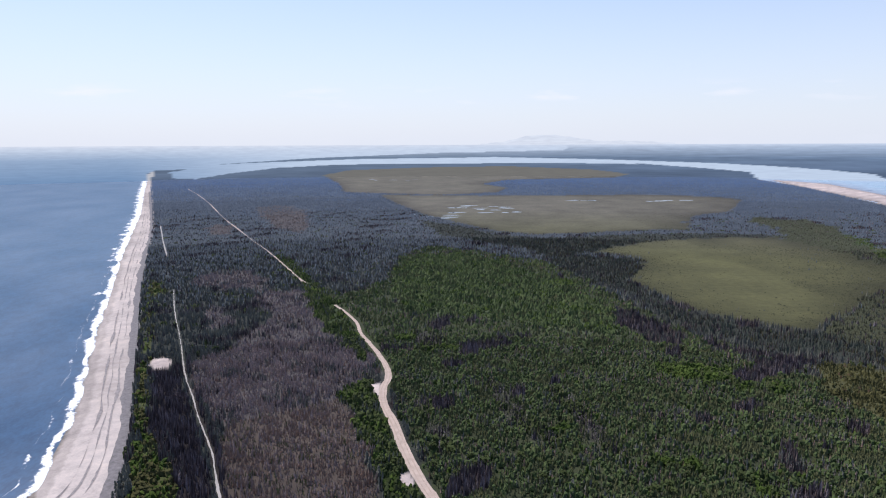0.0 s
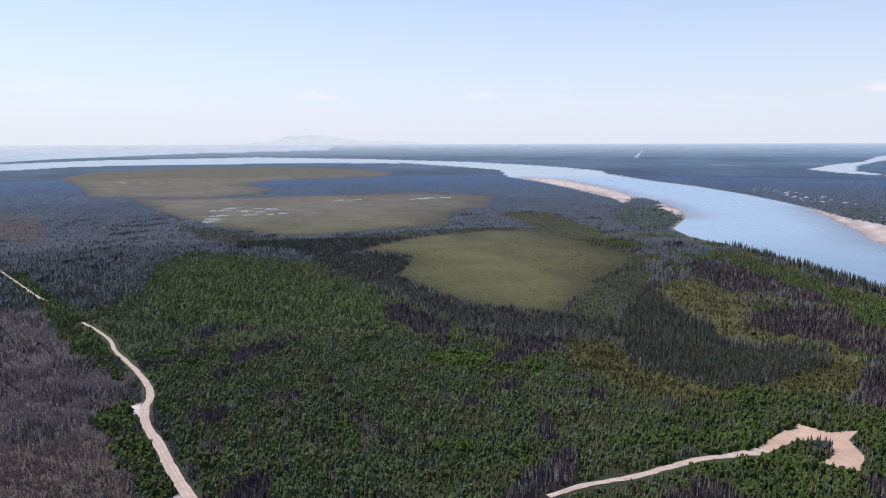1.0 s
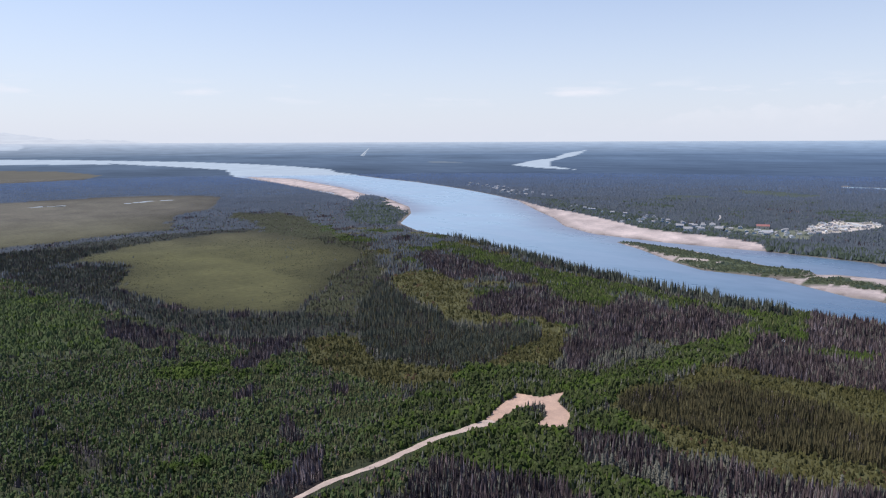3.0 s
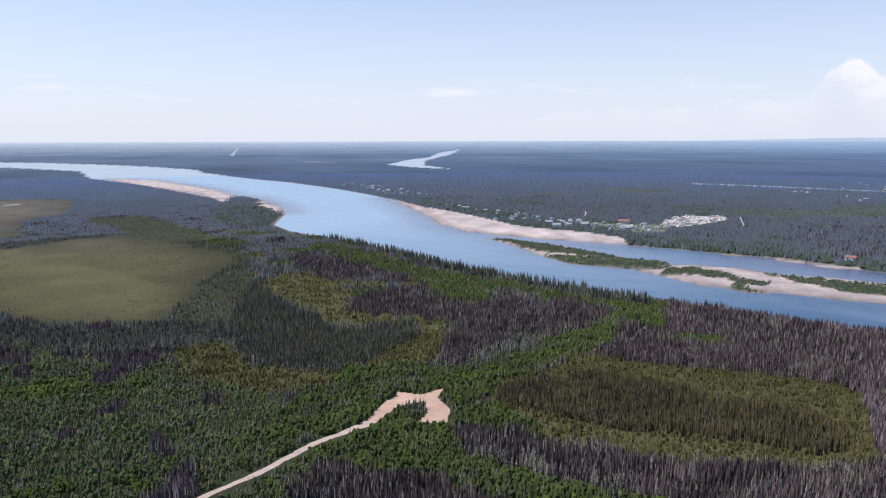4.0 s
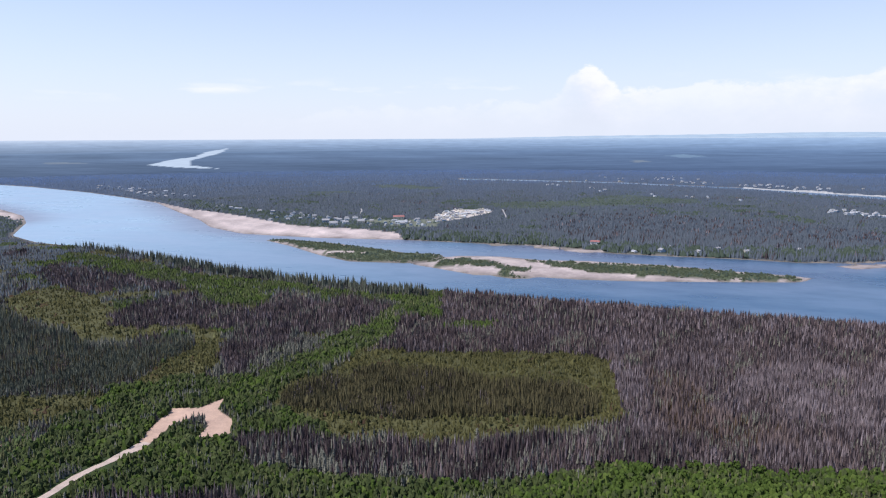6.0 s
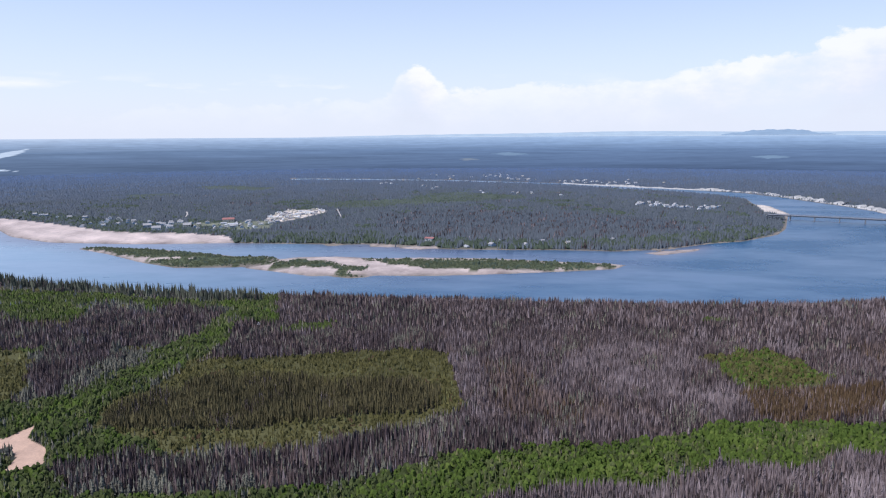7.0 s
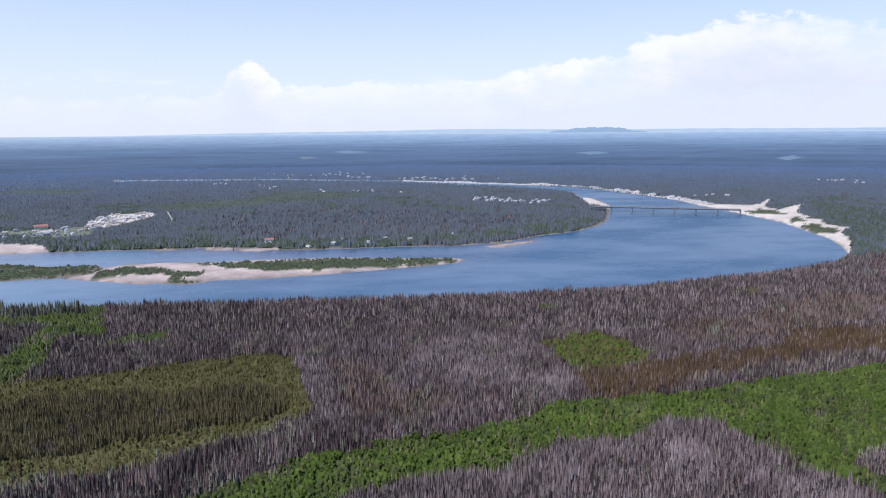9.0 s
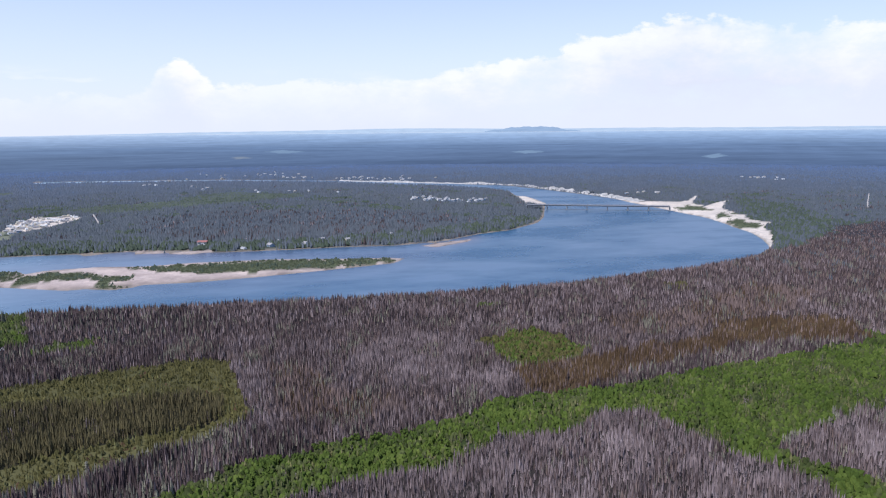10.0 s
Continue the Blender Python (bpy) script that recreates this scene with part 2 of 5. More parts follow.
M_FIR = foliage("young_fir_needles", (0.0555, 0.0585, 0.0269), (0.117, 0.117, 0.0477), (0.182, 0.176, 0.0727))
M_RIVERLEAF = foliage("riverside_leaves", (0.048, 0.064, 0.0464), (0.068, 0.088, 0.0608), (0.0896, 0.11, 0.076), through_light=0.15)
M_RUST = foliage("rusty_scrub", (0.045, 0.0285, 0.0165), (0.0788, 0.051, 0.027), (0.112, 0.0788, 0.0413))
M_BARK = plain("bark", (0.12, 0.10, 0.085), 0.9, 0.3, 3.0)
M_ROAD = plain("sandy_road", (0.45, 0.345, 0.275), 0.95, 0.18, 0.25)
M_RUT = plain("trodden_sand", (0.40, 0.30, 0.235), 0.95, 0.2, 0.4)
M_TRACK = plain("pale_track", (0.37, 0.335, 0.30), 0.95, 0.2, 0.3)
M_FOAM = foam_material()
M_POOL = plain("bog_pool_water", (0.10, 0.12, 0.14), 0.12, 0.1, 0.2)
M_WRACK = plain("sea_wrack", (0.25, 0.215, 0.20), 0.9, 0.35, 0.6)
M_GRAVEL = plain("beach_gravel", (0.165, 0.145, 0.14), 0.9, 0.35, 0.5)
M_CONCRETE = plain("weathered_concrete", (0.36, 0.36, 0.37), 0.8, 0.15, 0.4)
M_STEEL = plain("dark_steel", (0.12, 0.13, 0.15), 0.5, 0.15, 0.5)
M_WHITE = plain("white_siding", (0.72, 0.72, 0.70), 0.6, 0.08, 0.5)
M_CREAM = plain("cream_siding", (0.55, 0.50, 0.40), 0.6, 0.1, 0.5)
M_BLUE = plain("blue_siding", (0.25, 0.33, 0.42), 0.6, 0.1, 0.5)
M_ROOF = plain("grey_shingles", (0.30, 0.29, 0.285), 0.85, 0.2, 0.9)
M_REDROOF = plain("red_roof", (0.30, 0.125, 0.105), 0.7, 0.15, 0.9)
M_DOOR = plain("painted_door", (0.15, 0.12, 0.1), 0.5, 0.1, 1.0)
M_GLASS = plain("window_glass", (0.03, 0.04, 0.05), 0.08, 0.1, 1.0)


# ---- plan ----
REGIONS = {}


def region(name, kind, outline):
    REGIONS[name] = (kind, np.array(outline, float))


region("across", "farwood", [(1400, 4400), (1250, 2400), (1000, 1300), (900, 900), (640, 600), (560, 200), (560, -50), (700, -300), (660, -440), (520, -520), (560, -640), (4000, -4500), (6000, 0), (5000, 4000)])
region("sea", "water", [(-400, -3000), (-175, 150), (-145, 231), (-152, 256), (-167, 304), (-194, 368), (-246, 496), (-363, 788), (-539, 1247), (-788, 1856), (-1257, 3029), (-1387, 3431), (-1259, 3492), (-1209, 3143), (-978, 2565), (-879, 2516), (-897, 2940), (-862, 3690), (-622, 4258), (-513, 4487), (-667, 5845), (-1127, 5003), (-1398, 4362), (-1137, 6405), (0, 9647), (2221, 13006), (15600, 88600), (-60000, 60000), (-60000, -3000)])
river_near = [(-622, 4258), (0, 4414), (759, 4434), (1134, 4135), (1164, 4335), (1260, 3400), (1267, 2940), (1054, 2388), (981, 1870), (855, 1358), (805, 1204), (884, 1234), (743, 959), (630, 842), (599, 762), (586, 642), (561, 525), (532, 425), (520, 360), (514, 288), (512, 236), (516, 191), (517, 149), (516, 110), (517, 72), (518, 31), (516, -9), (520, -52), (519, -87), (525, -141), (534, -189), (551, -245), (568, -306), (590, -361), (617, -414)]
river_bend = [(658, -456), (682, -470), (719, -488), (771, -508), (818, -514), (851, -523), (919, -534), (995, -531), (1056, -524), (1132, -520), (1209, -512), (1285, -498), (1357, -478), (1453, -449), (1546, -412), (1658, -281), (1832, -42), (1955, 253), (1987, 544), (1991, 738), (1937, 718), (1935, 530), (1899, 246), (1769, -40), (1588, -270), (1501, -337), (1413, -377), (1263, -356), (1151, -371), (961, -308)]
river_far = [(903, -280), (843, -225), (822, -185), (775, -131), (755, -75), (757, -15), (752, 44), (750, 101), (759, 159), (757, 213), (759, 267), (767, 142), (776, 194), (770, 253), (767, 355), (778, 390), (790, 470), (785, 543), (783, 604), (815, 682), (899, 782), (1039, 970), (1129, 1157), (1216, 1365), (1309, 1657), (1358, 1907), (1487, 2403), (1637, 2704), (1682, 3084), (1708, 3589), (1637, 4222), (1237, 5319), (474, 6477), (0, 6180), (-667, 5845)]
region("river", "water", river_near + river_bend + river_far)
region("lagoon", "water", [(2558, 2492), (3229, 2960), (3864, 3332), (5271, 4412), (7272, 5758), (4937, 3979), (3131, 2741), (2591, 2260), (2332, 1891), (2391, 2156)])
region("dead_east", "grey", [(530, 200), (540, 20), (560, -150), (600, -330), (650, -440), (522, -472), (480, -520), (344, -315), (310, -169), (280, -65), (246, 27), (208, 125), (285, 36), (386, 57), (364, 133), (338, 182), (396, 182)])
region("bog_far", "bog", [(-475, 2791), (-435, 3335), (-71, 3700), (353, 3838), (694, 3287), (732, 2786), (611, 2511), (219, 2381), (121, 2148), (180, 1948), (135, 1765), (-6, 1674), (-145, 1740), (-249, 1787), (-320, 2179)])
region("bog_mid", "bog", [(-154, 1701), (-31, 1671), (103, 1654), (311, 1659), (490, 1671), (606, 1589), (639, 1510), (509, 1246), (414, 1169), (343, 983), (286, 980), (199, 951), (124, 937), (72, 975), (34, 1060), (-24, 1190), (-91, 1423)])
region("bog_near", "bog", [(157, 769), (203, 840), (258, 883), (347, 913), (420, 914), (438, 833), (439, 753), (433, 644), (380, 585), (336, 549), (302, 507), (260, 467), (237, 441), (217, 456), (192, 482), (177, 518), (170, 571), (165, 622), (191, 676), (207, 732), (189, 758)])
region("heath_bogside", "fringe", [(512, 1114), (576, 1117), (527, 912), (486, 755), (456, 662), (431, 641), (437, 749), (436, 830), (424, 922)])
region("heath_bogside_b", "fringe", [(416, 1004), (517, 1161), (539, 1091), (566, 1014), (513, 890), (429, 812), (429, 866)])
region("creek_green", "leaf", [(532, 930), (528, 866), (489, 780), (494, 717), (481, 686), (458, 724)])
region("shore_green", "bright", [(-261, 617), (-247, 609), (-228, 566), (-226, 540), (-207, 485), (-160, 370), (-145, 334), (-127, 285), (-113, 263), (-103, 257), (-90, 226), (-78, 199), (-100, 199), (-109, 226), (-126, 274), (-147, 326), (-186, 426)])
region("shore_dead", "grey", [(-151, 353), (-142, 367), (-104, 283), (-78, 224), (-67, 197), (-77, 197), (-89, 224), (-106, 257), (-117, 266), (-139, 323)])
region("track_dead", "grey", [(-151, 398), (-132, 362), (-110, 308), (-86, 260), (-73, 224), (-65, 197), (-66, 197), (-76, 224), (-119, 323)])
region("mauve_main", "mauve", [(-140, 375), (-131, 392), (-124, 439), (-121, 480), (-145, 539), (-154, 582), (-116, 570), (-82, 514), (-61, 459), (-45, 400), (-33, 363), (-43, 357), (-41, 339), (-52, 337), (-48, 321), (-72, 300), (-89, 291), (-100, 294), (-122, 334)])
region("brown_main", "brown", [(-95, 294), (-73, 305), (-49, 325), (-42, 303), (-34, 281), (-29, 262), (-22, 225), (-17, 198), (-64, 199), (-74, 226), (-89, 268)])
region("mauve_b", "mauve", [(-225, 629), (-217, 670), (-187, 669), (-159, 620), (-153, 578), (-181, 578), (-216, 596)])
region("mauve_c", "mauve", [(-347, 1030), (-340, 1074), (-310, 1043), (-288, 943), (-315, 943)])
region("mauve_d", "mauve", [(-367, 1370), (-323, 1420), (-258, 1317), (-196, 1039), (-196, 958), (-243, 1026), (-298, 1165)])
region("mauve_e", "mauve", [(-180, 520), (-168, 519), (-143, 468), (-147, 446), (-167, 484)])
region("mixed_green", "mixed", [(-140, 691), (-110, 604), (-84, 556), (-52, 615), (-46, 753), (-17, 830), (29, 801), (70, 750), (102, 720), (109, 625), (126, 563), (128, 498), (130, 433), (148, 405), (164, 387), (181, 355), (198, 333), (209, 321), (218, 306), (149, 185), (1, 186), (-3, 224), (-27, 340), (-46, 410), (-75, 498), (-111, 579)])
region("green_lush", "lush", [(-43, 555), (-42, 742), (10, 780), (66, 703), (105, 599), (123, 495), (113, 431), (78, 441), (45, 479), (6, 480), (-23, 500)])
region("green_road_far", "leaf", [(-195, 785), (-165, 745), (-110, 604), (-65, 481), (-49, 423), (-45, 377), (-64, 423), (-89, 481), (-118, 579)])
region("green_road", "leaf", [(-52, 336), (-39, 347), (-31, 338), (-26, 295), (-14, 256), (-7, 224), (1, 198), (-15, 198), (-24, 246), (-30, 266), (-41, 302)])
region("dead_strip", "strip", [(19, 345), (27, 350), (37, 306), (48, 275), (48, 263), (36, 274), (26, 297)])
region("dead_strip_b", "strip", [(50, 330), (59, 334), (65, 300), (71, 258), (67, 251), (57, 276)])
region("dead_strip_c", "strip", [(-21, 446), (-5, 444), (0, 412), (-11, 401)])
region("dead_strip_d", "strip", [(-14, 316), (-8, 316), (-2, 286), (5, 267), (1, 259), (-8, 284)])
region("ridge_olive", "mixed", [(104, 715), (126, 608), (141, 533), (151, 466), (167, 419), (187, 394), (207, 379), (196, 364), (174, 383), (152, 402), (141, 436), (129, 506), (119, 575), (100, 659)])
region("ridge_dead", "plum", [(156, 422), (187, 392), (207, 377), (196, 365), (175, 384), (159, 400)])
region("dead_knot", "plum", [(121, 487), (131, 498), (138, 479), (148, 456), (152, 430), (142, 410), (126, 423), (116, 457)])
region("heath_west", "olive", [(212, 379), (236, 365), (226, 342), (217, 310), (230, 290), (236, 267), (255, 265), (282, 273), (321, 284), (342, 303), (347, 318), (314, 328), (301, 344), (318, 378), (325, 412), (338, 462), (355, 493), (394, 518), (413, 493), (390, 425), (346, 364), (343, 340), (381, 348), (362, 308), (340, 278), (300, 252), (277, 240), (260, 241), (245, 248), (222, 250), (203, 264), (195, 280), (187, 304), (186, 327), (197, 359)])
region("rim_spruce", "rim", [(162, 577), (172, 503), (186, 468), (210, 441), (236, 432), (286, 467), (279, 427), (229, 344), (240, 368), (222, 383), (191, 402), (165, 437), (155, 477), (154, 531)])
region("rim_fringe", "fringe", [(240, 439), (299, 503), (333, 544), (377, 580), (429, 639), (445, 640), (360, 510), (308, 457), (259, 400), (253, 413)])
region("stand_west", "deepstand", [(258, 397), (307, 455), (355, 504), (331, 455), (314, 398), (312, 371), (294, 335), (307, 320), (337, 312), (332, 297), (314, 281), (282, 275), (258, 270), (239, 270), (232, 292), (221, 313), (228, 343)])
region("stand_bogside", "rim", [(122, 759), (206, 727), (187, 658), (162, 615), (165, 554), (154, 471), (151, 520), (146, 571), (126, 608), (116, 659), (106, 712)])
region("bog_isthmus", "rim", [(-38, 1126), (33, 1020), (75, 930), (118, 898), (192, 916), (275, 942), (357, 938), (434, 932), (419, 900), (341, 895), (251, 862), (189, 809), (145, 752), (113, 735), (93, 803), (50, 848), (-8, 948)])
region("dead_mid", "plum", [(391, 401), (427, 381), (432, 352), (402, 337), (408, 304), (456, 319), (438, 268), (466, 262), (453, 233), (437, 202), (409, 190), (387, 200), (370, 202), (366, 236), (364, 246), (342, 232), (319, 233), (288, 226), (285, 236), (309, 259), (338, 267), (357, 286), (352, 319), (345, 356)])
region("dead_mid_b", "plum", [(359, 392), (386, 387), (425, 387), (434, 352), (400, 330), (365, 333), (340, 341), (335, 364)])
region("dead_mid_c", "plum", [(455, 456), (488, 458), (477, 422), (441, 400), (424, 418)])
region("dead_mid_d", "plum", [(450, 575), (485, 566), (505, 504), (517, 455), (445, 446), (400, 454), (418, 512)])
region("green_bank", "leaf", [(517, 643), (548, 628), (521, 514), (503, 456), (492, 416), (488, 375), (476, 338), (428, 323), (403, 335), (421, 364), (454, 411), (461, 461), (488, 549)])
region("green_bank_b", "leaf", [(489, 413), (496, 367), (485, 310), (481, 265), (477, 222), (521, 223), (500, 201), (435, 174), (405, 182), (427, 216), (460, 219), (470, 264), (442, 270), (465, 289), (468, 328), (412, 306), (421, 344), (448, 389)])
region("belt_west", "leaf", [(244, 274), (261, 255), (274, 249), (279, 232), (286, 216), (319, 220), (332, 215), (373, 215), (413, 213), (454, 203), (528, 223), (500, 203), (435, 173), (406, 175), (365, 185), (343, 188), (306, 189), (275, 188), (257, 187), (242, 185), (243, 198), (234, 214), (213, 241)])
region("belt_south", "leaf", [(214, 263), (226, 202), (231, 189), (247, 199), (254, 193), (253, 179), (253, 158), (237, 141), (228, 150), (220, 176), (205, 164), (204, 140), (206, 116), (215, 93), (218, 80), (227, 62), (239, 47), (254, 24), (257, 3), (263, -18), (199, -14), (153, 233)])
region("dead_fore_west", "gloom", [(138, 184), (158, 196), (168, 189), (169, 173), (180, 161), (182, 147), (185, 127), (183, 111), (160, 100), (113, 169)])
region("dead_bank", "grey", [(507, 202), (534, 171), (505, 99), (514, 51), (499, 9), (515, -31), (505, -106), (541, -215), (395, -160), (289, -64), (271, -40), (258, 3), (253, 24), (283, 35), (311, 30), (358, 47), (390, 71), (367, 145), (359, 186), (398, 172), (433, 171)])
region("heath_east", "olive", [(283, 194), (301, 187), (335, 184), (351, 179), (358, 141), (376, 101), (384, 70), (378, 55), (352, 45), (320, 39), (314, 29), (299, 31), (290, 40), (278, 51), (269, 68), (255, 83), (246, 98), (238, 133), (239, 145), (250, 161), (254, 183), (273, 193)])
region("stand_east", "darkstand", [(268, 189), (280, 186), (303, 172), (319, 169), (326, 129), (320, 103), (329, 64), (316, 48), (300, 45), (289, 53), (285, 77), (275, 99), (264, 120), (260, 149), (256, 170), (258, 182)])
region("dead_rim", "gloom", [(220, 178), (226, 178), (235, 154), (234, 142), (233, 125), (245, 119), (244, 98), (255, 81), (266, 67), (275, 50), (281, 32), (273, 15), (261, 2), (253, 24), (243, 48), (229, 62), (220, 80), (216, 93), (220, 106), (212, 110), (211, 122), (221, 135), (207, 137), (210, 148), (207, 159), (210, 169)])
region("dead_bank_dark", "gloom", [(518, 207), (532, 152), (494, 95), (478, 67), (432, 84), (443, 141), (475, 185)])
region("dead_bank_mauve", "plum", [(430, 204), (430, 150), (414, 59), (390, 60), (373, 110), (358, 172)])
region("dead_pale", "pale", [(348, 3), (369, -12), (392, -28), (412, -48), (405, -69), (371, -77), (329, -69), (316, -57), (312, -33), (326, -11)])
region("dead_pale_b", "pale", [(339, -72), (343, -86), (318, -92), (303, -83), (297, -69), (307, -62)])
region("dead_pale_c", "pale", [(405, 58), (373, 44), (328, 30), (281, 23), (291, 30), (327, 41)])
region("dead_ember", "ember", [(366, 30), (352, 6), (318, -4), (314, -25), (294, -35), (280, -12), (289, 15), (316, 24)])
region("dead_ember_b", "ember", [(419, -172), (436, -236), (492, -327), (464, -364), (414, -305), (387, -228), (373, -174)])
region("rust_patch", "rust", [(392, -239), (399, -295), (384, -323), (348, -309), (349, -258), (341, -202), (323, -161), (302, -125), (296, -112), (304, -88), (332, -91), (339, -100), (340, -134), (354, -166), (360, -213)])
# shaded trunk side of the rusty stand, put in as darker dead trees
region("rust_front_shade", "gloom", [(297, -112), (305, -126), (324, -161), (342, -203), (350, -260), (349, -310), (342, -311), (330, -245), (320, -206), (312, -170), (302, -136)])
region("green_patch", "bright", [(384, -83), (387, -100), (404, -110), (406, -125), (382, -136), (359, -142), (349, -138), (342, -122), (335, -99), (353, -92)])
region("belt_east", "birch", [(205, 65), (226, 53), (238, 37), (258, 14), (262, -11), (272, -45), (292, -68), (298, -88), (299, -116), (301, -136), (311, -170), (317, -204), (328, -244), (340, -287), (351, -322), (362, -359), (299, -319), (268, -269), (262, -243), (252, -216), (242, -193), (235, -174), (230, -167), (222, -168), (206, -178), (195, -184), (184, -190), (153, -160), (188, 30)])
region("dead_fore", "pale", [(198, 28), (220, 17), (231, -2), (233, -22), (237, -39), (246, -55), (257, -69), (256, -92), (272, -113), (274, -124), (267, -134), (254, -140), (227, -148), (212, -161), (200, -163), (185, -162), (155, -144), (186, 27)])
region("dead_fore_east", "pale", [(229, -166), (240, -191), (250, -214), (260, -242), (264, -283), (188, -206), (195, -184), (204, -179), (215, -172), (222, -164)])
region("shoal_near", "sand", [(535, -69), (545, -90), (543, -114), (534, -111), (530, -88)])
region("bog_edge_spruce", "spruce", [(365, 951), (443, 917), (472, 1005), (468, 1093), (414, 1102), (370, 1083)])
region("meadow_far", "meadow", [(1196, 445), (1344, 281), (1456, 46), (1363, 32), (1232, 218), (1195, 337)])
region("meadow_a", "meadow", [(1638, 847), (1672, 782), (1613, 624), (1516, 636), (1551, 778)])
region("meadow_b", "meadow", [(1371, 914), (1434, 814), (1405, 728), (1320, 815)])
region("meadow_c", "meadow", [(1225, 403), (1307, 361), (1263, 268), (1174, 266), (1164, 355)])
region("meadow_d", "meadow", [(1395, 285), (1527, 199), (1448, 63), (1341, 85), (1325, 232)])
region("shore_trees", "shoremix", [(757, 356), (749, 238), (749, 133), (756, 22), (789, -114), (874, -258), (941, -294), (978, -292), (854, -123), (807, 23), (798, 142), (836, 265), (827, 378)])
region("dead_wood_north", "farsnag", [(1076, 260), (1151, 111), (1096, -70), (1032, -181), (932, -208), (839, -121), (802, 23), (803, 143), (905, 220)])
region("bend_dead", "plum", [(626, -441), (659, -493), (771, -614), (804, -720), (782, -809), (409, -430), (412, -375), (511, -374)])
region("bend_green", "shoremix", [(1160, -726), (1021, -739), (842, -677), (745, -598), (658, -493), (632, -443), (733, -505), (840, -552)])
region("island_west", "sand", [(713, 523), (723, 487), (716, 426), (695, 355), (680, 314), (684, 275), (668, 262), (642, 266), (621, 287), (611, 343), (634, 391), (679, 458)])
region("island_east", "sand", [(618, 277), (663, 266), (682, 251), (691, 209), (685, 167), (695, 124), (698, 51), (686, -17), (682, -61), (673, -77), (652, -63), (635, -16), (611, 60), (600, 108), (598, 157), (593, 185), (588, 203), (605, 243)])
region("shoal_bar", "sand", [(749, -100), (765, -129), (785, -167), (769, -161), (735, -118)])
region("beach", "beach", [(-165, 150), (-140, 223), (-150, 253), (-165, 300), (-192, 364), (-243, 490), (-358, 779), (-532, 1231), (-778, 1833), (-1241, 2991), (-1348, 3315), (-861, 2085), (-436, 1056), (-330, 778), (-267, 614), (-216, 489), (-182, 405), (-151, 329), (-130, 276), (-113, 228), (-100, 150)])
region("sand_village", "sand", [(1080, 1039), (973, 853), (945, 778), (895, 668), (841, 567), (832, 504), (834, 452), (809, 382), (767, 355), (759, 396), (746, 469), (746, 521), (747, 576), (787, 659), (855, 736), (931, 843)])
region("sand_point", "sand", [(1083, 2356), (1136, 2089), (1013, 1606), (922, 1358), (908, 1270), (806, 1048), (751, 972), (702, 969), (748, 1120), (804, 1240), (895, 1463), (957, 1817)])
region("sand_far", "sand", [(1597, 2902), (1605, 2639), (1501, 2362), (1485, 2442)])
region("sand_bend", "dune", [(648, -454), (655, -454), (705, -479), (760, -500), (805, -506), (837, -514), (904, -525), (977, -521), (1061, -517), (1139, -513), (1213, -519), (1219, -542), (1162, -544), (1120, -545), (1109, -591), (1114, -610), (1226, -693), (1077, -600), (1032, -596), (1054, -616), (1114, -684), (996, -604), (944, -592), (903, -583), (861, -564), (828, -575), (801, -546), (778, -530), (729, -508)])
region("sand_spit", "dune", [(1316, -364), (1275, -378), (1146, -372), (1111, -358), (1155, -337)])
region("sand_shore_e", "sand", [(784, 207), (764, 161), (764, 111), (744, 133), (760, 185)])
region("clearing", "sand", [(-165, 382), (-164, 389), (-157, 390), (-150, 378), (-149, 368), (-156, 365)])
region("sand_patch", "clay", [(200, 211), (223, 221), (233, 224), (238, 226), (242, 215), (256, 212), (244, 206), (236, 191), (225, 184), (220, 185), (216, 194), (227, 197), (236, 208), (229, 211), (224, 213), (211, 209), (198, 206)])
region("yard", "dune", [(998, 412), (1119, 423), (1133, 366), (1094, 349), (995, 362), (951, 379)])
region("village_ground", "village", [(906, 631), (942, 473), (966, 394), (885, 365), (863, 433), (846, 570)])
region("village_green", "shoremix", [(1118, 1076), (1018, 892), (906, 676), (830, 522), (836, 436), (817, 389), (765, 318), (737, 247), (730, 186), (724, 130), (746, 140), (760, 194), (778, 261), (825, 343), (892, 430), (922, 519), (963, 649), (1023, 789), (1143, 1001)])
region("gravel_a", "sand", [(-17, 244), (-13, 247), (-10, 235), (-14, 234)])
region("gravel_b", "sand", [(-39, 343), (-33, 346), (-30, 328), (-33, 328)])
region("island_west_green", "shrub", [(707, 518), (722, 486), (711, 422), (696, 388), (696, 349), (675, 318), (682, 274), (666, 261), (637, 264), (616, 284), (605, 330), (608, 355), (633, 388), (644, 393), (656, 347), (662, 351), (659, 399), (663, 423), (689, 464), (700, 492)])
region("island_east_green", "shrub", [(670, 186), (679, 122), (686, 50), (677, -17), (674, -60), (665, -69), (653, -58), (641, -16), (630, 61), (632, 113)])
region("island_scrub", "shrub", [(620, 256), (649, 252), (664, 239), (658, 210), (640, 191), (637, 169), (616, 160), (610, 175), (623, 194), (629, 227), (618, 238)])
region("island_clump", "shrub", [(590, 188), (603, 183), (600, 162), (590, 152), (583, 167)])
region("point_trees", "shoremix", [(863, 1306), (910, 1340), (896, 1252), (796, 1105), (749, 988), (713, 929), (626, 840), (603, 828), (581, 886), (623, 980)])
region("bank_spruce", "bankspruce", [(606, 794), (618, 708), (589, 588), (537, 465), (524, 363), (511, 298), (505, 252), (506, 212), (487, 206), (481, 241), (488, 290), (494, 343), (507, 439), (551, 550), (581, 665)])
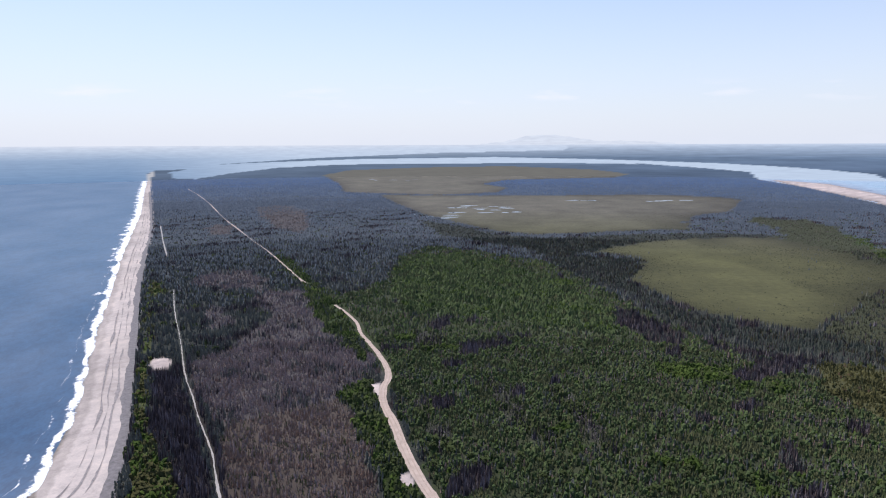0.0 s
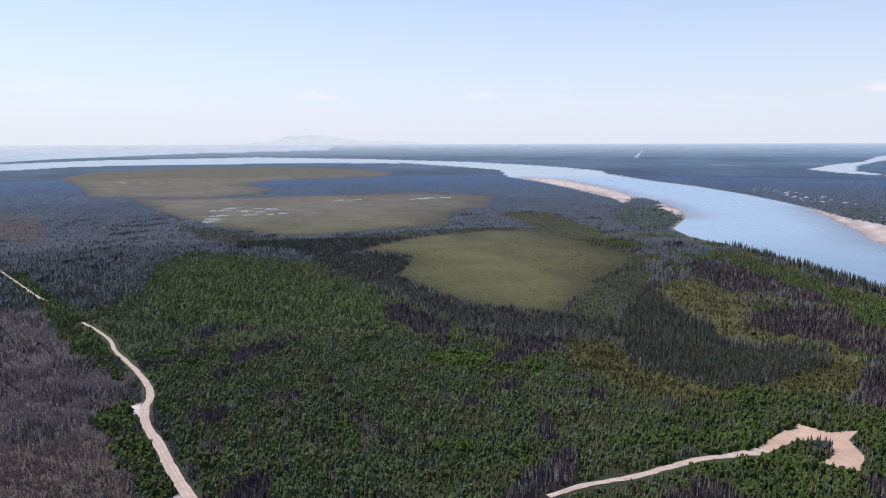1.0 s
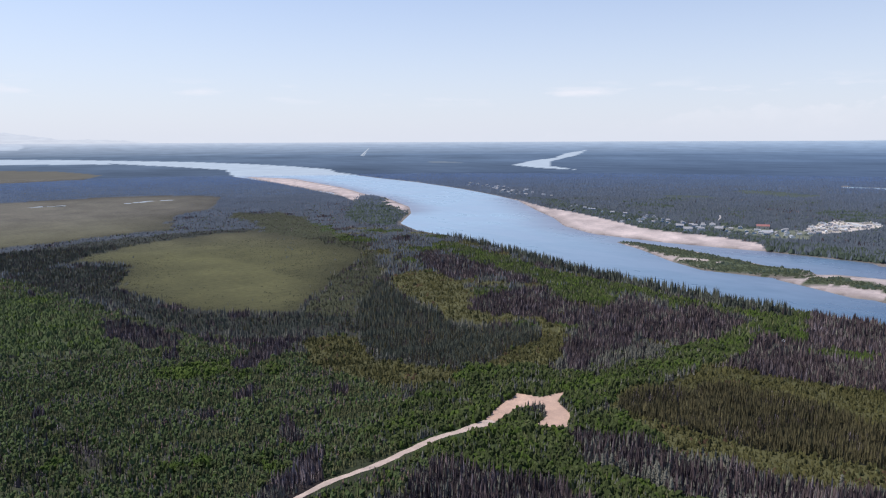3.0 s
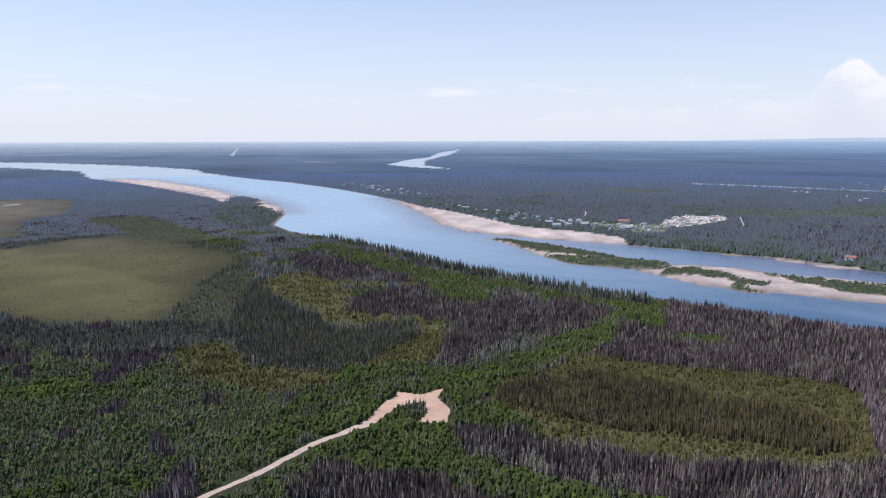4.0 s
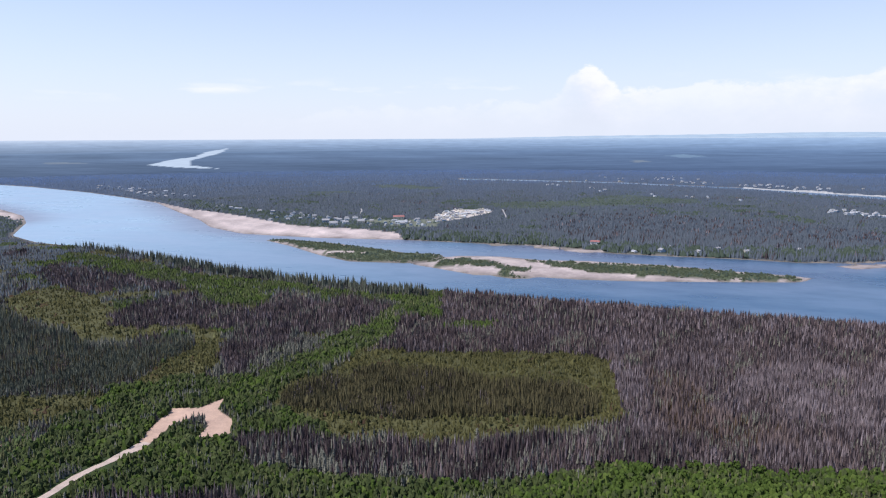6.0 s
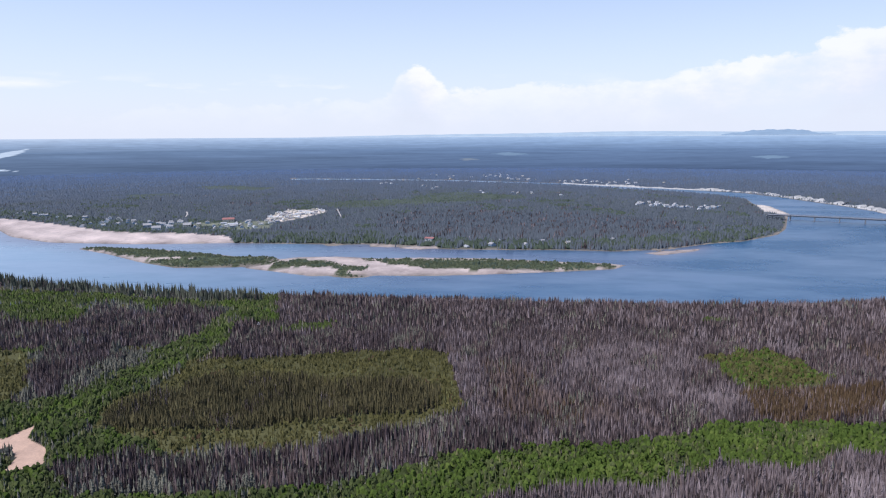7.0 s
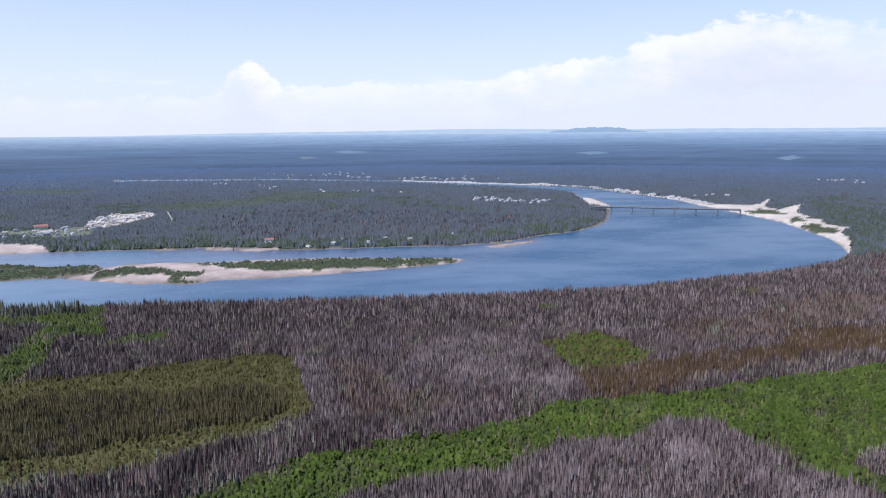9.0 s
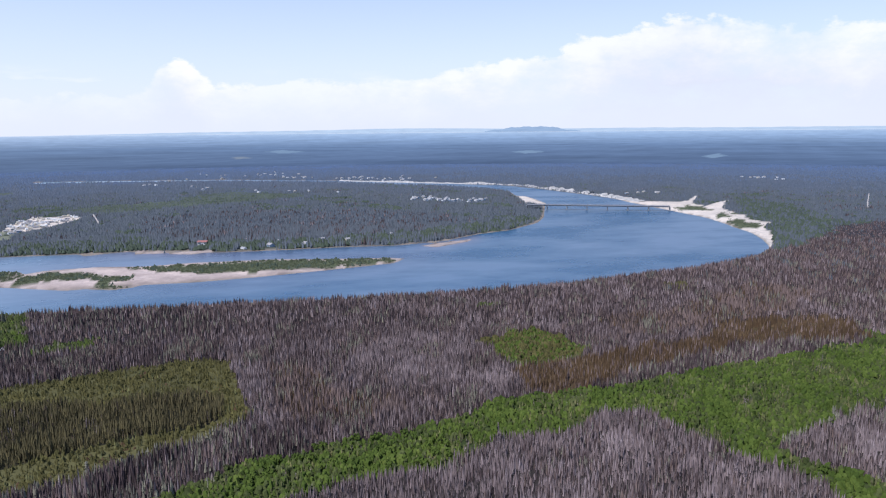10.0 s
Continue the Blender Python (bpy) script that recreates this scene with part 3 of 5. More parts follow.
region("bend_scrub_a", "shrub", [(1020, -539), (1054, -576), (1016, -589), (979, -568), (978, -542), (997, -532)])
region("bend_scrub_b", "shrub", [(845, -520), (881, -554), (851, -547), (820, -553), (790, -535), (790, -513), (814, -504)])
region("bend_scrub_c", "shrub", [(917, -548), (958, -590), (900, -561), (892, -539)])
region("lawn", "meadow", [(861, -192), (868, -209), (830, -213), (815, -191)])
region("far_clearing", "stain", [(2714, 3349), (2751, 3158), (2655, 2953), (2493, 3028)])
region("far_clearing_b", "stain", [(3736, 462), (3840, 404), (3602, 339), (3472, 392)])
region("far_lake_a", "stain", [(4776, 359), (5189, 272), (4648, 103), (4329, 228)])
region("far_lake_b", "stain", [(4046, -1094), (4346, -1303), (3957, -1271), (3707, -1080)])
region("far_lake_c", "stain", [(2976, -1684), (3291, -1954), (2990, -1832), (2781, -1626)])
region("cut_a", "line", [(949, -816), (1023, -879), (1166, -1003)])
region("cut_b", "line", [(1025, 303), (1089, 326), (1146, 346)])
region("cut_c", "line", [(1003, 541), (1044, 560), (1077, 579)])
region("bluff", "line", [(1125, -527), (1215, -514), (1291, -501), (1364, -481), (1462, -452), (1556, -415), (1651, -280), (1721, -175), (1814, -41), (1890, 102)])
region("road", "line", [(14, 150), (2, 210), (-4, 227), (-10, 245), (-15, 264), (-22, 293), (-28, 316), (-30, 336), (-29, 353), (-31, 371), (-40, 403), (-53, 441), (-59, 468), (-71, 499), (-82, 522)])
region("road_far", "line", [(-116, 604), (-126, 619), (-194, 783), (-236, 876), (-297, 1015), (-368, 1177), (-486, 1467), (-596, 1720), (-699, 1943)])
region("track", "line", [(-74, 221), (-81, 237), (-92, 265), (-109, 300), (-122, 329), (-138, 363), (-165, 430), (-197, 506), (-227, 584)])
region("track_far", "line", [(-299, 757), (-347, 869), (-424, 1055)])
region("road_sand", "line", [(107, 204), (121, 207), (131, 207), (142, 207), (159, 209), (173, 211), (188, 210), (205, 209)])

KINDS = ["spruce", "farwood", "sand", "beach", "bog", "brown", "mixed", "leaf", "grey", "olive", "rust", "meadow", "village", "darkstand", "shrub", "bank", "farsnag", "shoremix", "birch", "bankspruce", "pale", "plum", "clay", "dune", "mauve", "ember", "bright", "fringe", "strip", "gloom", "lush", "rim", "deepstand"]


def inside(p, poly):
    """Which of the points p lie in the outline."""
    x, y = p[:, 0], p[:, 1]
    hit = np.zeros(len(p), bool)
    a, b = poly, np.roll(poly, -1, 0)
    lo, hi = poly.min(0), poly.max(0)
    box = (x >= lo[0]) & (x <= hi[0]) & (y >= lo[1]) & (y <= hi[1])
    if not box.any():
        return hit
    xs, ys = x[box], y[box]
    h = np.zeros(len(xs), bool)
    for (x0, y0), (x1, y1) in zip(a, b):
        if y0 == y1:
            continue
        c = ((y0 > ys) != (y1 > ys)) & (xs < (x1 - x0) * (ys - y0) / (y1 - y0) + x0)
        h ^= c
    hit[box] = h
    return hit


def line_distance(p, line, closed=False):
    d = np.full(len(p), 1e9)
    ends = np.roll(line, -1, 0) if closed else line[1:]
    for a, b in zip(line, ends):
        v = b - a
        t = np.clip(((p - a) @ v) / max(v @ v, 1e-6), 0, 1)
        d = np.minimum(d, np.linalg.norm(p - a - t[:, None] * v, axis=1))
    return d


def signed(p, poly):
    d = line_distance(p, poly, True)
    return np.where(inside(p, poly), d, -d)


def inland(p):
    """Metres from the nearest shore: positive on land, negative in water."""
    s = np.full(len(p), 1e9)
    for name in ("sea", "river", "lagoon"):
        s = np.minimum(s, -signed(p, REGIONS[name][1]))
    for name in ("island_west", "island_east", "island_clump", "shoal_bar", "sand_village", "sand_point", "sand_bend", "sand_spit", "sand_shore_e"):
        s = np.maximum(s, signed(p, REGIONS[name][1]))
    return s


def waves(p, size, seed):
    """Cheap smooth noise from a few sines, about -1 to 1."""
    g = np.random.RandomState(seed)
    out = np.zeros(len(p))
    for k in range(6):
        a, f, ph = g.uniform(0, 2 * math.pi), g.uniform(0.6, 2.4) * 2 * math.pi / size, g.uniform(0, 6.3)
        out += np.sin((p[:, 0] * math.cos(a) + p[:, 1] * math.sin(a)) * f + ph)
    return out / 3.0


def wobble(p, k=1.0):
    """Loosens the outlines of the stands, so that no edge runs straight."""
    r = np.linalg.norm(p, axis=1)
    amp = (np.clip(r * 0.011, 2.5, 12) * k)[:, None]
    return p + amp * (np.stack([waves(p, 34, 1), waves(p, 34, 2)], 1) + 0.5 * np.stack([waves(p, 11, 3), waves(p, 11, 4)], 1)) * 0.6


LAND = [k for k in REGIONS if REGIONS[k][0] not in ("water", "line", "stain")]


def classify(p, loose=True):
    """The kind of ground cover at each point and the name of its patch."""
    q = wobble(p) if loose else p
    kind = np.zeros(len(p), int)
    patch = np.full(len(p), -1)
    # everything across the river is distant wood
    across = inside(p, REGIONS["across"][1])
    kind[across] = KINDS.index("farwood")
    # leafy lowland and dead stands break up the wood across the river
    far = kind == KINDS.index("farwood")
    lush, sere = waves(p, 330, 97) + 0.5 * waves(p, 90, 98), waves(p, 280, 99) + 0.5 * waves(p, 80, 96)
    kind[far & (lush > 0.75)] = KINDS.index("shoremix")
    kind[far & (sere > 0.85)] = KINDS.index("farsnag")
    # the wood is a mosaic: open heath and dead stands among the live spruce
    heath, dead = waves(q, 130, 91) + 0.4 * waves(q, 37, 94), waves(q, 95, 92) + 0.4 * waves(q, 31, 95)
    base = kind == 0
    river_side = (p[:, 0] > 330) & (np.hypot(p[:, 0], p[:, 1]) < 1000)
    kind[base & river_side & (heath > 0.35)] = KINDS.index("olive")
    kind[base & (dead > 0.8)] = KINDS.index("plum")
    kind[base & river_side & (heath < -0.75)] = KINDS.index("leaf")
    for i, name in enumerate(LAND):
        k, poly = REGIONS[name]
        if name == "across":
            continue
        crisp = k in ("sand", "beach", "clay", "dune")
        h = inside(p if crisp else p + 0.35 * (q - p) if k in ("bog", "darkstand", "deepstand") else q, poly)
        kind[h] = KINDS.index(k)
        patch[h] = i
    dead_kinds = np.isin(kind, [KINDS.index(k) for k in ("grey", "plum")])
    kind[dead_kinds & (heath < -1.75)] = KINDS.index("leaf")
    kind[dead_kinds & (heath > 1.75)] = KINDS.index("olive")
    mixed = kind == KINDS.index("mixed")
    kind[mixed & (dead > 0.95)] = KINDS.index("grey")
    kind[mixed & (heath < -1.15)] = KINDS.index("birch")
    return kind, patch


SOIL = {"spruce": (0.034, 0.036, 0.030), "farwood": (0.044, 0.052, 0.055), "sand": (0.47, 0.385, 0.345), "beach": (0.49, 0.415, 0.37), "bog": (0.086, 0.082, 0.034),
        "brown": (0.07, 0.054, 0.044), "mauve": (0.075, 0.064, 0.06), "fringe": (0.042, 0.044, 0.021), "strip": (0.045, 0.046, 0.03), "gloom": (0.018, 0.015, 0.014), "lush": (0.064, 0.078, 0.038), "rim": (0.034, 0.036, 0.028), "deepstand": (0.022, 0.022, 0.017), "mixed": (0.040, 0.046, 0.022), "leaf": (0.036, 0.050, 0.018), "grey": (0.024, 0.019, 0.018), "ember": (0.04, 0.03, 0.025),
        "olive": (0.082, 0.078, 0.032), "bright": (0.07, 0.08, 0.026), "rust": (0.075, 0.055, 0.026), "meadow": (0.066, 0.082, 0.06), "village": (0.16, 0.17, 0.12), "darkstand": (0.02, 0.02, 0.013),
        "shrub": (0.075, 0.088, 0.047), "bank": (0.2, 0.17, 0.14), "farsnag": (0.036, 0.043, 0.05), "shoremix": (0.04, 0.052, 0.038), "birch": (0.038, 0.055, 0.017), "bankspruce": (0.035, 0.036, 0.027),
        "pale": (0.032, 0.027, 0.025), "plum": (0.02, 0.016, 0.015), "dune": (0.54, 0.475, 0.41), "clay": (0.48, 0.325, 0.24)}


# ---- mesh helpers ----
def sheet(name, verts, faces, mat, colours=None, smooth=True):
    """A mesh object straight from arrays; faces all have the same number of corners."""
    me = bpy.data.meshes.new(name)
    verts, faces = np.asarray(verts, np.float32), np.asarray(faces, np.int32)
    k = faces.shape[1]
    me.vertices.add(len(verts))
    me.vertices.foreach_set("co", verts.ravel())
    me.loops.add(faces.size)
    me.loops.foreach_set("vertex_index", faces.ravel())
    me.polygons.add(len(faces))
    me.polygons.foreach_set("loop_start", np.arange(0, faces.size, k, dtype=np.int32))
    me.polygons.foreach_set("use_smooth", np.full(len(faces), smooth))
    me.update(calc_edges=True)
    if colours is not None:
        at = me.attributes.new("soil", "FLOAT_COLOR", "POINT")
        c = np.ones((len(verts), 4), np.float32)
        c[:, :3] = colours
        at.data.foreach_set("color", c.ravel())
    me.materials.append(mat)
    return new(name, me)


def part(name, bm, mat, parent, label=""):
    me = bpy.data.meshes.new(name)
    bm.to_mesh(me)
    bm.free()
    me.materials.append(mat)
    ob = new(name, me)
    ob.parent = parent
    return tagged(ob, label)


def box(bm, cx, cy, cz, sx, sy, sz, turn=0.0):
    m = Matrix.Translation((cx, cy, cz)) @ Matrix.Rotation(turn, 4, "Z") @ Matrix.Diagonal((sx, sy, sz, 1))
    bmesh.ops.create_cube(bm, size=1, matrix=m)
    return bm


def smooth_line(pts, step):
    """A Catmull-Rom line through the points, cut into even steps."""
    p = np.asarray(pts, float)
    p = np.vstack([2 * p[0] - p[1], p, 2 * p[-1] - p[-2]])
    out = []
    for i in range(1, len(p) - 2):
        n = max(2, int(np.linalg.norm(p[i + 1] - p[i]) / step))
        for t in np.linspace(0, 1, n, endpoint=False):
            a, b, c, d = p[i - 1], p[i], p[i + 1], p[i + 2]
            out.append(0.5 * (2 * b + (c - a) * t + (2 * a - 5 * b + 4 * c - d) * t * t + (3 * b - a - 3 * c + d) * t ** 3))
    out.append(p[-2])
    return np.array(out)


def ribbon(name, pts, width, z, mat, ragged=0.25, step=3.0, seed=1, crown=0.0):
    """A strip of that width along a line, with uneven edges."""
    c = smooth_line(pts, step)
    d = np.gradient(c, axis=0)
    side = np.stack([-d[:, 1], d[:, 0]], 1) / np.maximum(np.linalg.norm(d, axis=1), 1e-6)[:, None]
    g = np.random.RandomState(seed)
    if isinstance(width, tuple):
        width = np.interp(np.linspace(0, 1, len(c)), np.linspace(0, 1, len(width)), width)
    w = np.broadcast_to(np.asarray(width, float), (len(c),)) / 2
    v, f = [], []
    for s in (-1, -0.4, 0.4, 1):
        lobes = 0.6 * waves(c, 17, seed * 3 + int(s > 0)) + 0.5 * waves(c, 6, seed * 3 + 1 + int(s > 0))
        e = c + side * (s * w * (1 + ragged * np.clip(lobes, -1, 1) * (abs(s) == 1)))[:, None]
        v.append(np.column_stack([e, np.full(len(c), z + (crown if abs(s) < 1 else 0))]))
    n = len(c)
    for k in range(3):
        for i in range(n - 1):
            f.append((k * n + i, k * n + i + 1, (k + 1) * n + i + 1, (k + 1) * n + i))
    return sheet(name, np.vstack(v), f, mat)


# ---- the land ----
def polar(az, rr):
    a, r = np.meshgrid(np.radians(az), rr)
    return np.column_stack([(r * np.sin(a)).ravel(), (r * np.cos(a)).ravel()])


def polar_faces(na, nr, closed):
    i = np.arange(na * nr).reshape(nr, na)
    j = np.roll(i, -1, 1) if closed else i[:, 1:]
    i = i if closed else i[:, :-1]
    return np.column_stack([i[:-1].ravel(), i[1:].ravel(), j[1:].ravel(), j[:-1].ravel()])


VIEW_AZ = np.concatenate([np.arange(-36, 39.9, 0.25), np.arange(40, 55.9, 0.1), np.arange(56, 136.01, 0.25)])
ALL_AZ = np.concatenate([VIEW_AZ, np.arange(139, 322, 3.0)])


def build_ground():
    rr = np.concatenate([[0.0, 60, 120, 170], 200 * 1.0145 ** np.arange(0, 25), np.arange(288, 332, 1.2), 332 * 1.018 ** np.arange(0, 116), [2800, 3600, 4900]])
    p = polar(ALL_AZ, rr)
    s = inland(p)
    r = np.linalg.norm(p, axis=1)
    kind, _ = classify(p)
    z = np.clip(-1.5 + s * 0.11 / np.clip(r / 700, 1, 4), -6, 0)
    col = np.array([SOIL[k] for k in KINDS])[kind]
    # far forest floor lightened, haze put into its colour
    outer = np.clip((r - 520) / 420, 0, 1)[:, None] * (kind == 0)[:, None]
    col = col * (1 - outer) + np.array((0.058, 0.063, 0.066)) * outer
    # haze tint: wooded ground goes over into blue with distance
    haze_far = np.clip((r - 700) / 1700, 0, 1)[:, None] * np.isin(kind, [KINDS.index(k) for k in ("spruce", "farwood", "farsnag", "shoremix", "plum")])[:, None]
    col = col * (1 - haze_far) + np.array((0.066, 0.094, 0.142)) * haze_far
    moss = kind == KINDS.index("bog")
    deep = np.zeros(int(moss.sum()))
    for name in ("bog_far", "bog_mid", "bog_near"):
        deep = np.maximum(deep, signed(p[moss], REGIONS[name][1]))
    rim = np.exp(-deep / np.where(p[moss][:, 0] > 300, 55, 20))[:, None]
    brown = np.clip((r[moss] - 800) / 500, 0, 1)[:, None]
    heart = np.array(SOIL["bog"]) * (1 - brown) + np.array((0.118, 0.106, 0.08)) * brown
    col[moss] = heart * (1 - 0.5 * rim)
    shore = (s < 5) & (kind != KINDS.index("sand")) & (kind != KINDS.index("clay")) & (kind != KINDS.index("dune")) & (kind != KINDS.index("beach"))
    col[shore] = SOIL["bank"]
    wet = (s < 1.5) & ~shore
    col[wet] *= 0.6
    bar = kind == KINDS.index("sand")
    col[bar] *= np.clip(0.66 + s[bar] / 60, 0.66, 1)[:, None] * (1 + 0.14 * waves(p[bar], 46, 61))[:, None]
    damp = (s < 6) & (kind == KINDS.index("beach")) & ~wet
    col[damp] *= 0.78
    col = col * (1 + 0.10 * waves(p, 190, 7) + 0.05 * waves(p, 61, 8))[:, None]
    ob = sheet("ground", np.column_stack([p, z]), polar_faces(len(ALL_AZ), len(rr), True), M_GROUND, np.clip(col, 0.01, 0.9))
    tagged(ob, "low sandy peninsula with forest floor, bog and beaches", "ground", kind="structure")


def build_water():
    for name, az, rings, mat, label in (("sea", np.arange(168, 351, 2.0), 40, M_SEA, "open blue sea ruffled by the wind"), ("river", np.arange(-10, 168.1, 1.0), 100, M_WATER, "wide calm blue river with wind streaks")):
        p = polar(az, np.concatenate([[0.0], np.geomspace(100, 4900, rings)]))
        ob = sheet(name, np.column_stack([p, np.full(len(p), -1.5)]), polar_faces(len(az), rings + 1, False), mat)
        tagged(ob, label, "water", kind="structure")
        # sandy shallows round the bars; sky sheen and haze painted pale towards the mouth
        d = np.full(len(p), 1e9)
        for bar, reach in (("sand_village", 75), ("island_east", 75), ("island_west", 45), ("sand_shore_e", 90), ("shoal_bar", 20), ("sand_point", 60)):
            d = np.minimum(d, np.where(inside(p, REGIONS[bar][1]), 0, line_distance(p, REGIONS[bar][1], True)) / reach)
        back = np.clip((p[:, 0] - 640) / 110, 0.3, 1)
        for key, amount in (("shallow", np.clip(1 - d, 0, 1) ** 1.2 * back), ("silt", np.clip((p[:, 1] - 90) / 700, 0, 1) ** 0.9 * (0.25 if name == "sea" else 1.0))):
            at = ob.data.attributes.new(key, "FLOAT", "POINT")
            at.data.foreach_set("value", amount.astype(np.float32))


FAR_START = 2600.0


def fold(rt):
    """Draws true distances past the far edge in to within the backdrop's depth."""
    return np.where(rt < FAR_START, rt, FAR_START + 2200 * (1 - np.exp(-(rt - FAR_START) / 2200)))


def build_distance():
    rt = np.concatenate([np.geomspace(FAR_START, 9000, 50), np.geomspace(9500, 60000, 18)])
    az = np.arange(-40, 140.01, 0.25)
    p = polar(az, rt)
    r = np.linalg.norm(p, axis=1)
    s = np.minimum(np.minimum(-signed(p, REGIONS["sea"][1]), -signed(p, REGIONS["river"][1])), -signed(p, REGIONS["lagoon"][1]))
    a = np.degrees(np.arctan2(p[:, 0], p[:, 1]))
    water = s < 0
    bog = inside(p, REGIONS["bog_far"][1])
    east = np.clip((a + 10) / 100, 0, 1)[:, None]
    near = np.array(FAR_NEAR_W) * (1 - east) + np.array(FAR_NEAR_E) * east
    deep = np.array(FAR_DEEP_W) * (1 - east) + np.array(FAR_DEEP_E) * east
    # haze painted in: the land turns paler and bluer with distance
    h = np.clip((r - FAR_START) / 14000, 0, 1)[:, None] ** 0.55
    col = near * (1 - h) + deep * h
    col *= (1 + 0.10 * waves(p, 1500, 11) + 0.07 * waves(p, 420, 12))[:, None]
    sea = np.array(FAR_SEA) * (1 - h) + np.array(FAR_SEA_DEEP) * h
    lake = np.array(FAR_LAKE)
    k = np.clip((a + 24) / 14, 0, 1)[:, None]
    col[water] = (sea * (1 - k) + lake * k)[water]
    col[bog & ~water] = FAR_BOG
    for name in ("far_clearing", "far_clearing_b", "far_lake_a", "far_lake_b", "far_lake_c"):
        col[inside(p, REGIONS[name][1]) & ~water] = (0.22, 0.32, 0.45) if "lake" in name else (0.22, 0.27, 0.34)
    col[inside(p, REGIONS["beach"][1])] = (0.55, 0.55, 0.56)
    # the outermost rings blend into a painted haze colour
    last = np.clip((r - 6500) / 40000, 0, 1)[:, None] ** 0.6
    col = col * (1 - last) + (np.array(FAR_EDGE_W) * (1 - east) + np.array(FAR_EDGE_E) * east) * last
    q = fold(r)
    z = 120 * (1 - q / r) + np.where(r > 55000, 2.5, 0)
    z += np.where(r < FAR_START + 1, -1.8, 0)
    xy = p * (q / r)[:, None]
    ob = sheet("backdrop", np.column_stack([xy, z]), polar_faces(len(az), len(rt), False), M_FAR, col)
    tagged(ob, "glowing backdrop of far forest and open water, blue haze painted in", "backdrop", kind="structure")


# backdrop colours, haze already mixed in
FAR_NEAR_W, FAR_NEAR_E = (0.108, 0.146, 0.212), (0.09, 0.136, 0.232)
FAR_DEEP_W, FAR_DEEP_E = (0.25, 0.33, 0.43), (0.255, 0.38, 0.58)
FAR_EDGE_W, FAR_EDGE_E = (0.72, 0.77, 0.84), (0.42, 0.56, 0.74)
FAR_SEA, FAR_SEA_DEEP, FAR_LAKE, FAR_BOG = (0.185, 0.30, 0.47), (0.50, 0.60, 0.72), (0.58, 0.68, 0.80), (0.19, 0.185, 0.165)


def hill(name, az, heights, colour, r=4780.0, label=""):
    """A far ridge: a solid wedge with an even back, standing on the skyline; its glowing colour holds the haze."""
    a = np.linspace(az[0], az[1], 60)
    h = np.interp(a, np.linspace(az[0], az[1], len(heights)), heights)
    h = h + 2.0 * np.sin(a * 5.1) * (h > 6) + 1.2 * np.sin(a * 13.7) * (h > 6)
    v = []
    for rr, hh in ((r, np.zeros(60)), (r + 60, h), (r + 120, np.zeros(60))):
        v.append(np.column_stack([rr * np.sin(np.radians(a)), rr * np.cos(np.radians(a)), 114 + hh]))
    f = [(k * 60 + i, k * 60 + i + 1, (k + 1) * 60 + i + 1, (k + 1) * 60 + i) for k in range(2) for i in range(59)]
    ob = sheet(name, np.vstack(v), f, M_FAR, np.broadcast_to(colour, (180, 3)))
    return tagged(ob, label, "hill", kind="structure")


def far_strip(corners):
    """A cleared airstrip far out on the plain, lying on the folded distance; glows in a haze-tinted colour."""
    p = np.array(corners, float)
    r = np.linalg.norm(p, axis=1)
    q = fold(r)
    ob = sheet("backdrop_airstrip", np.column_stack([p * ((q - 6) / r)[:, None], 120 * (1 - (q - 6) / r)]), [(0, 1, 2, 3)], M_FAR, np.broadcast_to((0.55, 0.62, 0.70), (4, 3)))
    tagged(ob, "pale cleared airstrip far out in the woods", "airstrip", kind="structure")


build_ground()
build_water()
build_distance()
far_strip([(3367, 5049), (3375, 5026), (6902, 10073), (6898, 10095)])
far_strip([(3258, 4845), (3261, 4838), (4546, 6686), (4544, 6693)])
hill("backdrop_hill", (3, 18), (6, 18, 58, 64, 44, 20, 22, 16, 6), (0.755, 0.80, 0.86), label="mountain on the skyline, painted pale for haze")
hill("backdrop_mesa", (103, 110.5), (8, 16, 30, 34, 34, 32, 12, 6), (0.35, 0.48, 0.65), label="flat-topped hill on the skyline, painted blue for haze")
hill("backdrop_ridge", (70, 138), (0, 8, 14, 22, 28, 26, 22, 20, 18, 20, 16, 12), (0.52, 0.65, 0.79), 4840.0, label="low ridge along the skyline, painted pale for haze")


# ---- roads and shore ----
LINES = {}


def lay(name, key, width, mat, label, cat="road", z=0.05, **kw):
    LINES[key] = (REGIONS[key][1], width if isinstance(width, (int, float)) else max(width))
    ob = ribbon(name, REGIONS[key][1], width, z, mat, **kw)
    return tagged(ob, label, cat, kind="structure")


lay("road", "road", (4.8, 4.5, 3.8, 2.4, 1.6), M_ROAD, "pale sandy forest road with wheel ruts", crown=0.05, ragged=0.18)
lay("road_far", "road_far", (2.6, 1.6, 0.5, 2.2, 0.6, 2.0, 0.5, 1.8, 0.6, 2.0), M_ROAD, "pale sandy road through dark spruce", ragged=0.6, step=9)
lay("track", "track", (0.9, 0.5, 0.75, 0.4, 0.7, 0.35), M_TRACK, "narrow sandy track through dead spruce", cat="track", ragged=0.8)
lay("track_far", "track_far", 1.3, M_TRACK, "faint sandy track through spruce", cat="track", ragged=0.6)
lay("road_sand", "road_sand", (2.6, 2.8, 3.0, 3.4, 4.6), M_ROAD, "sandy road leading to a clearing", ragged=0.3, crown=0.05)

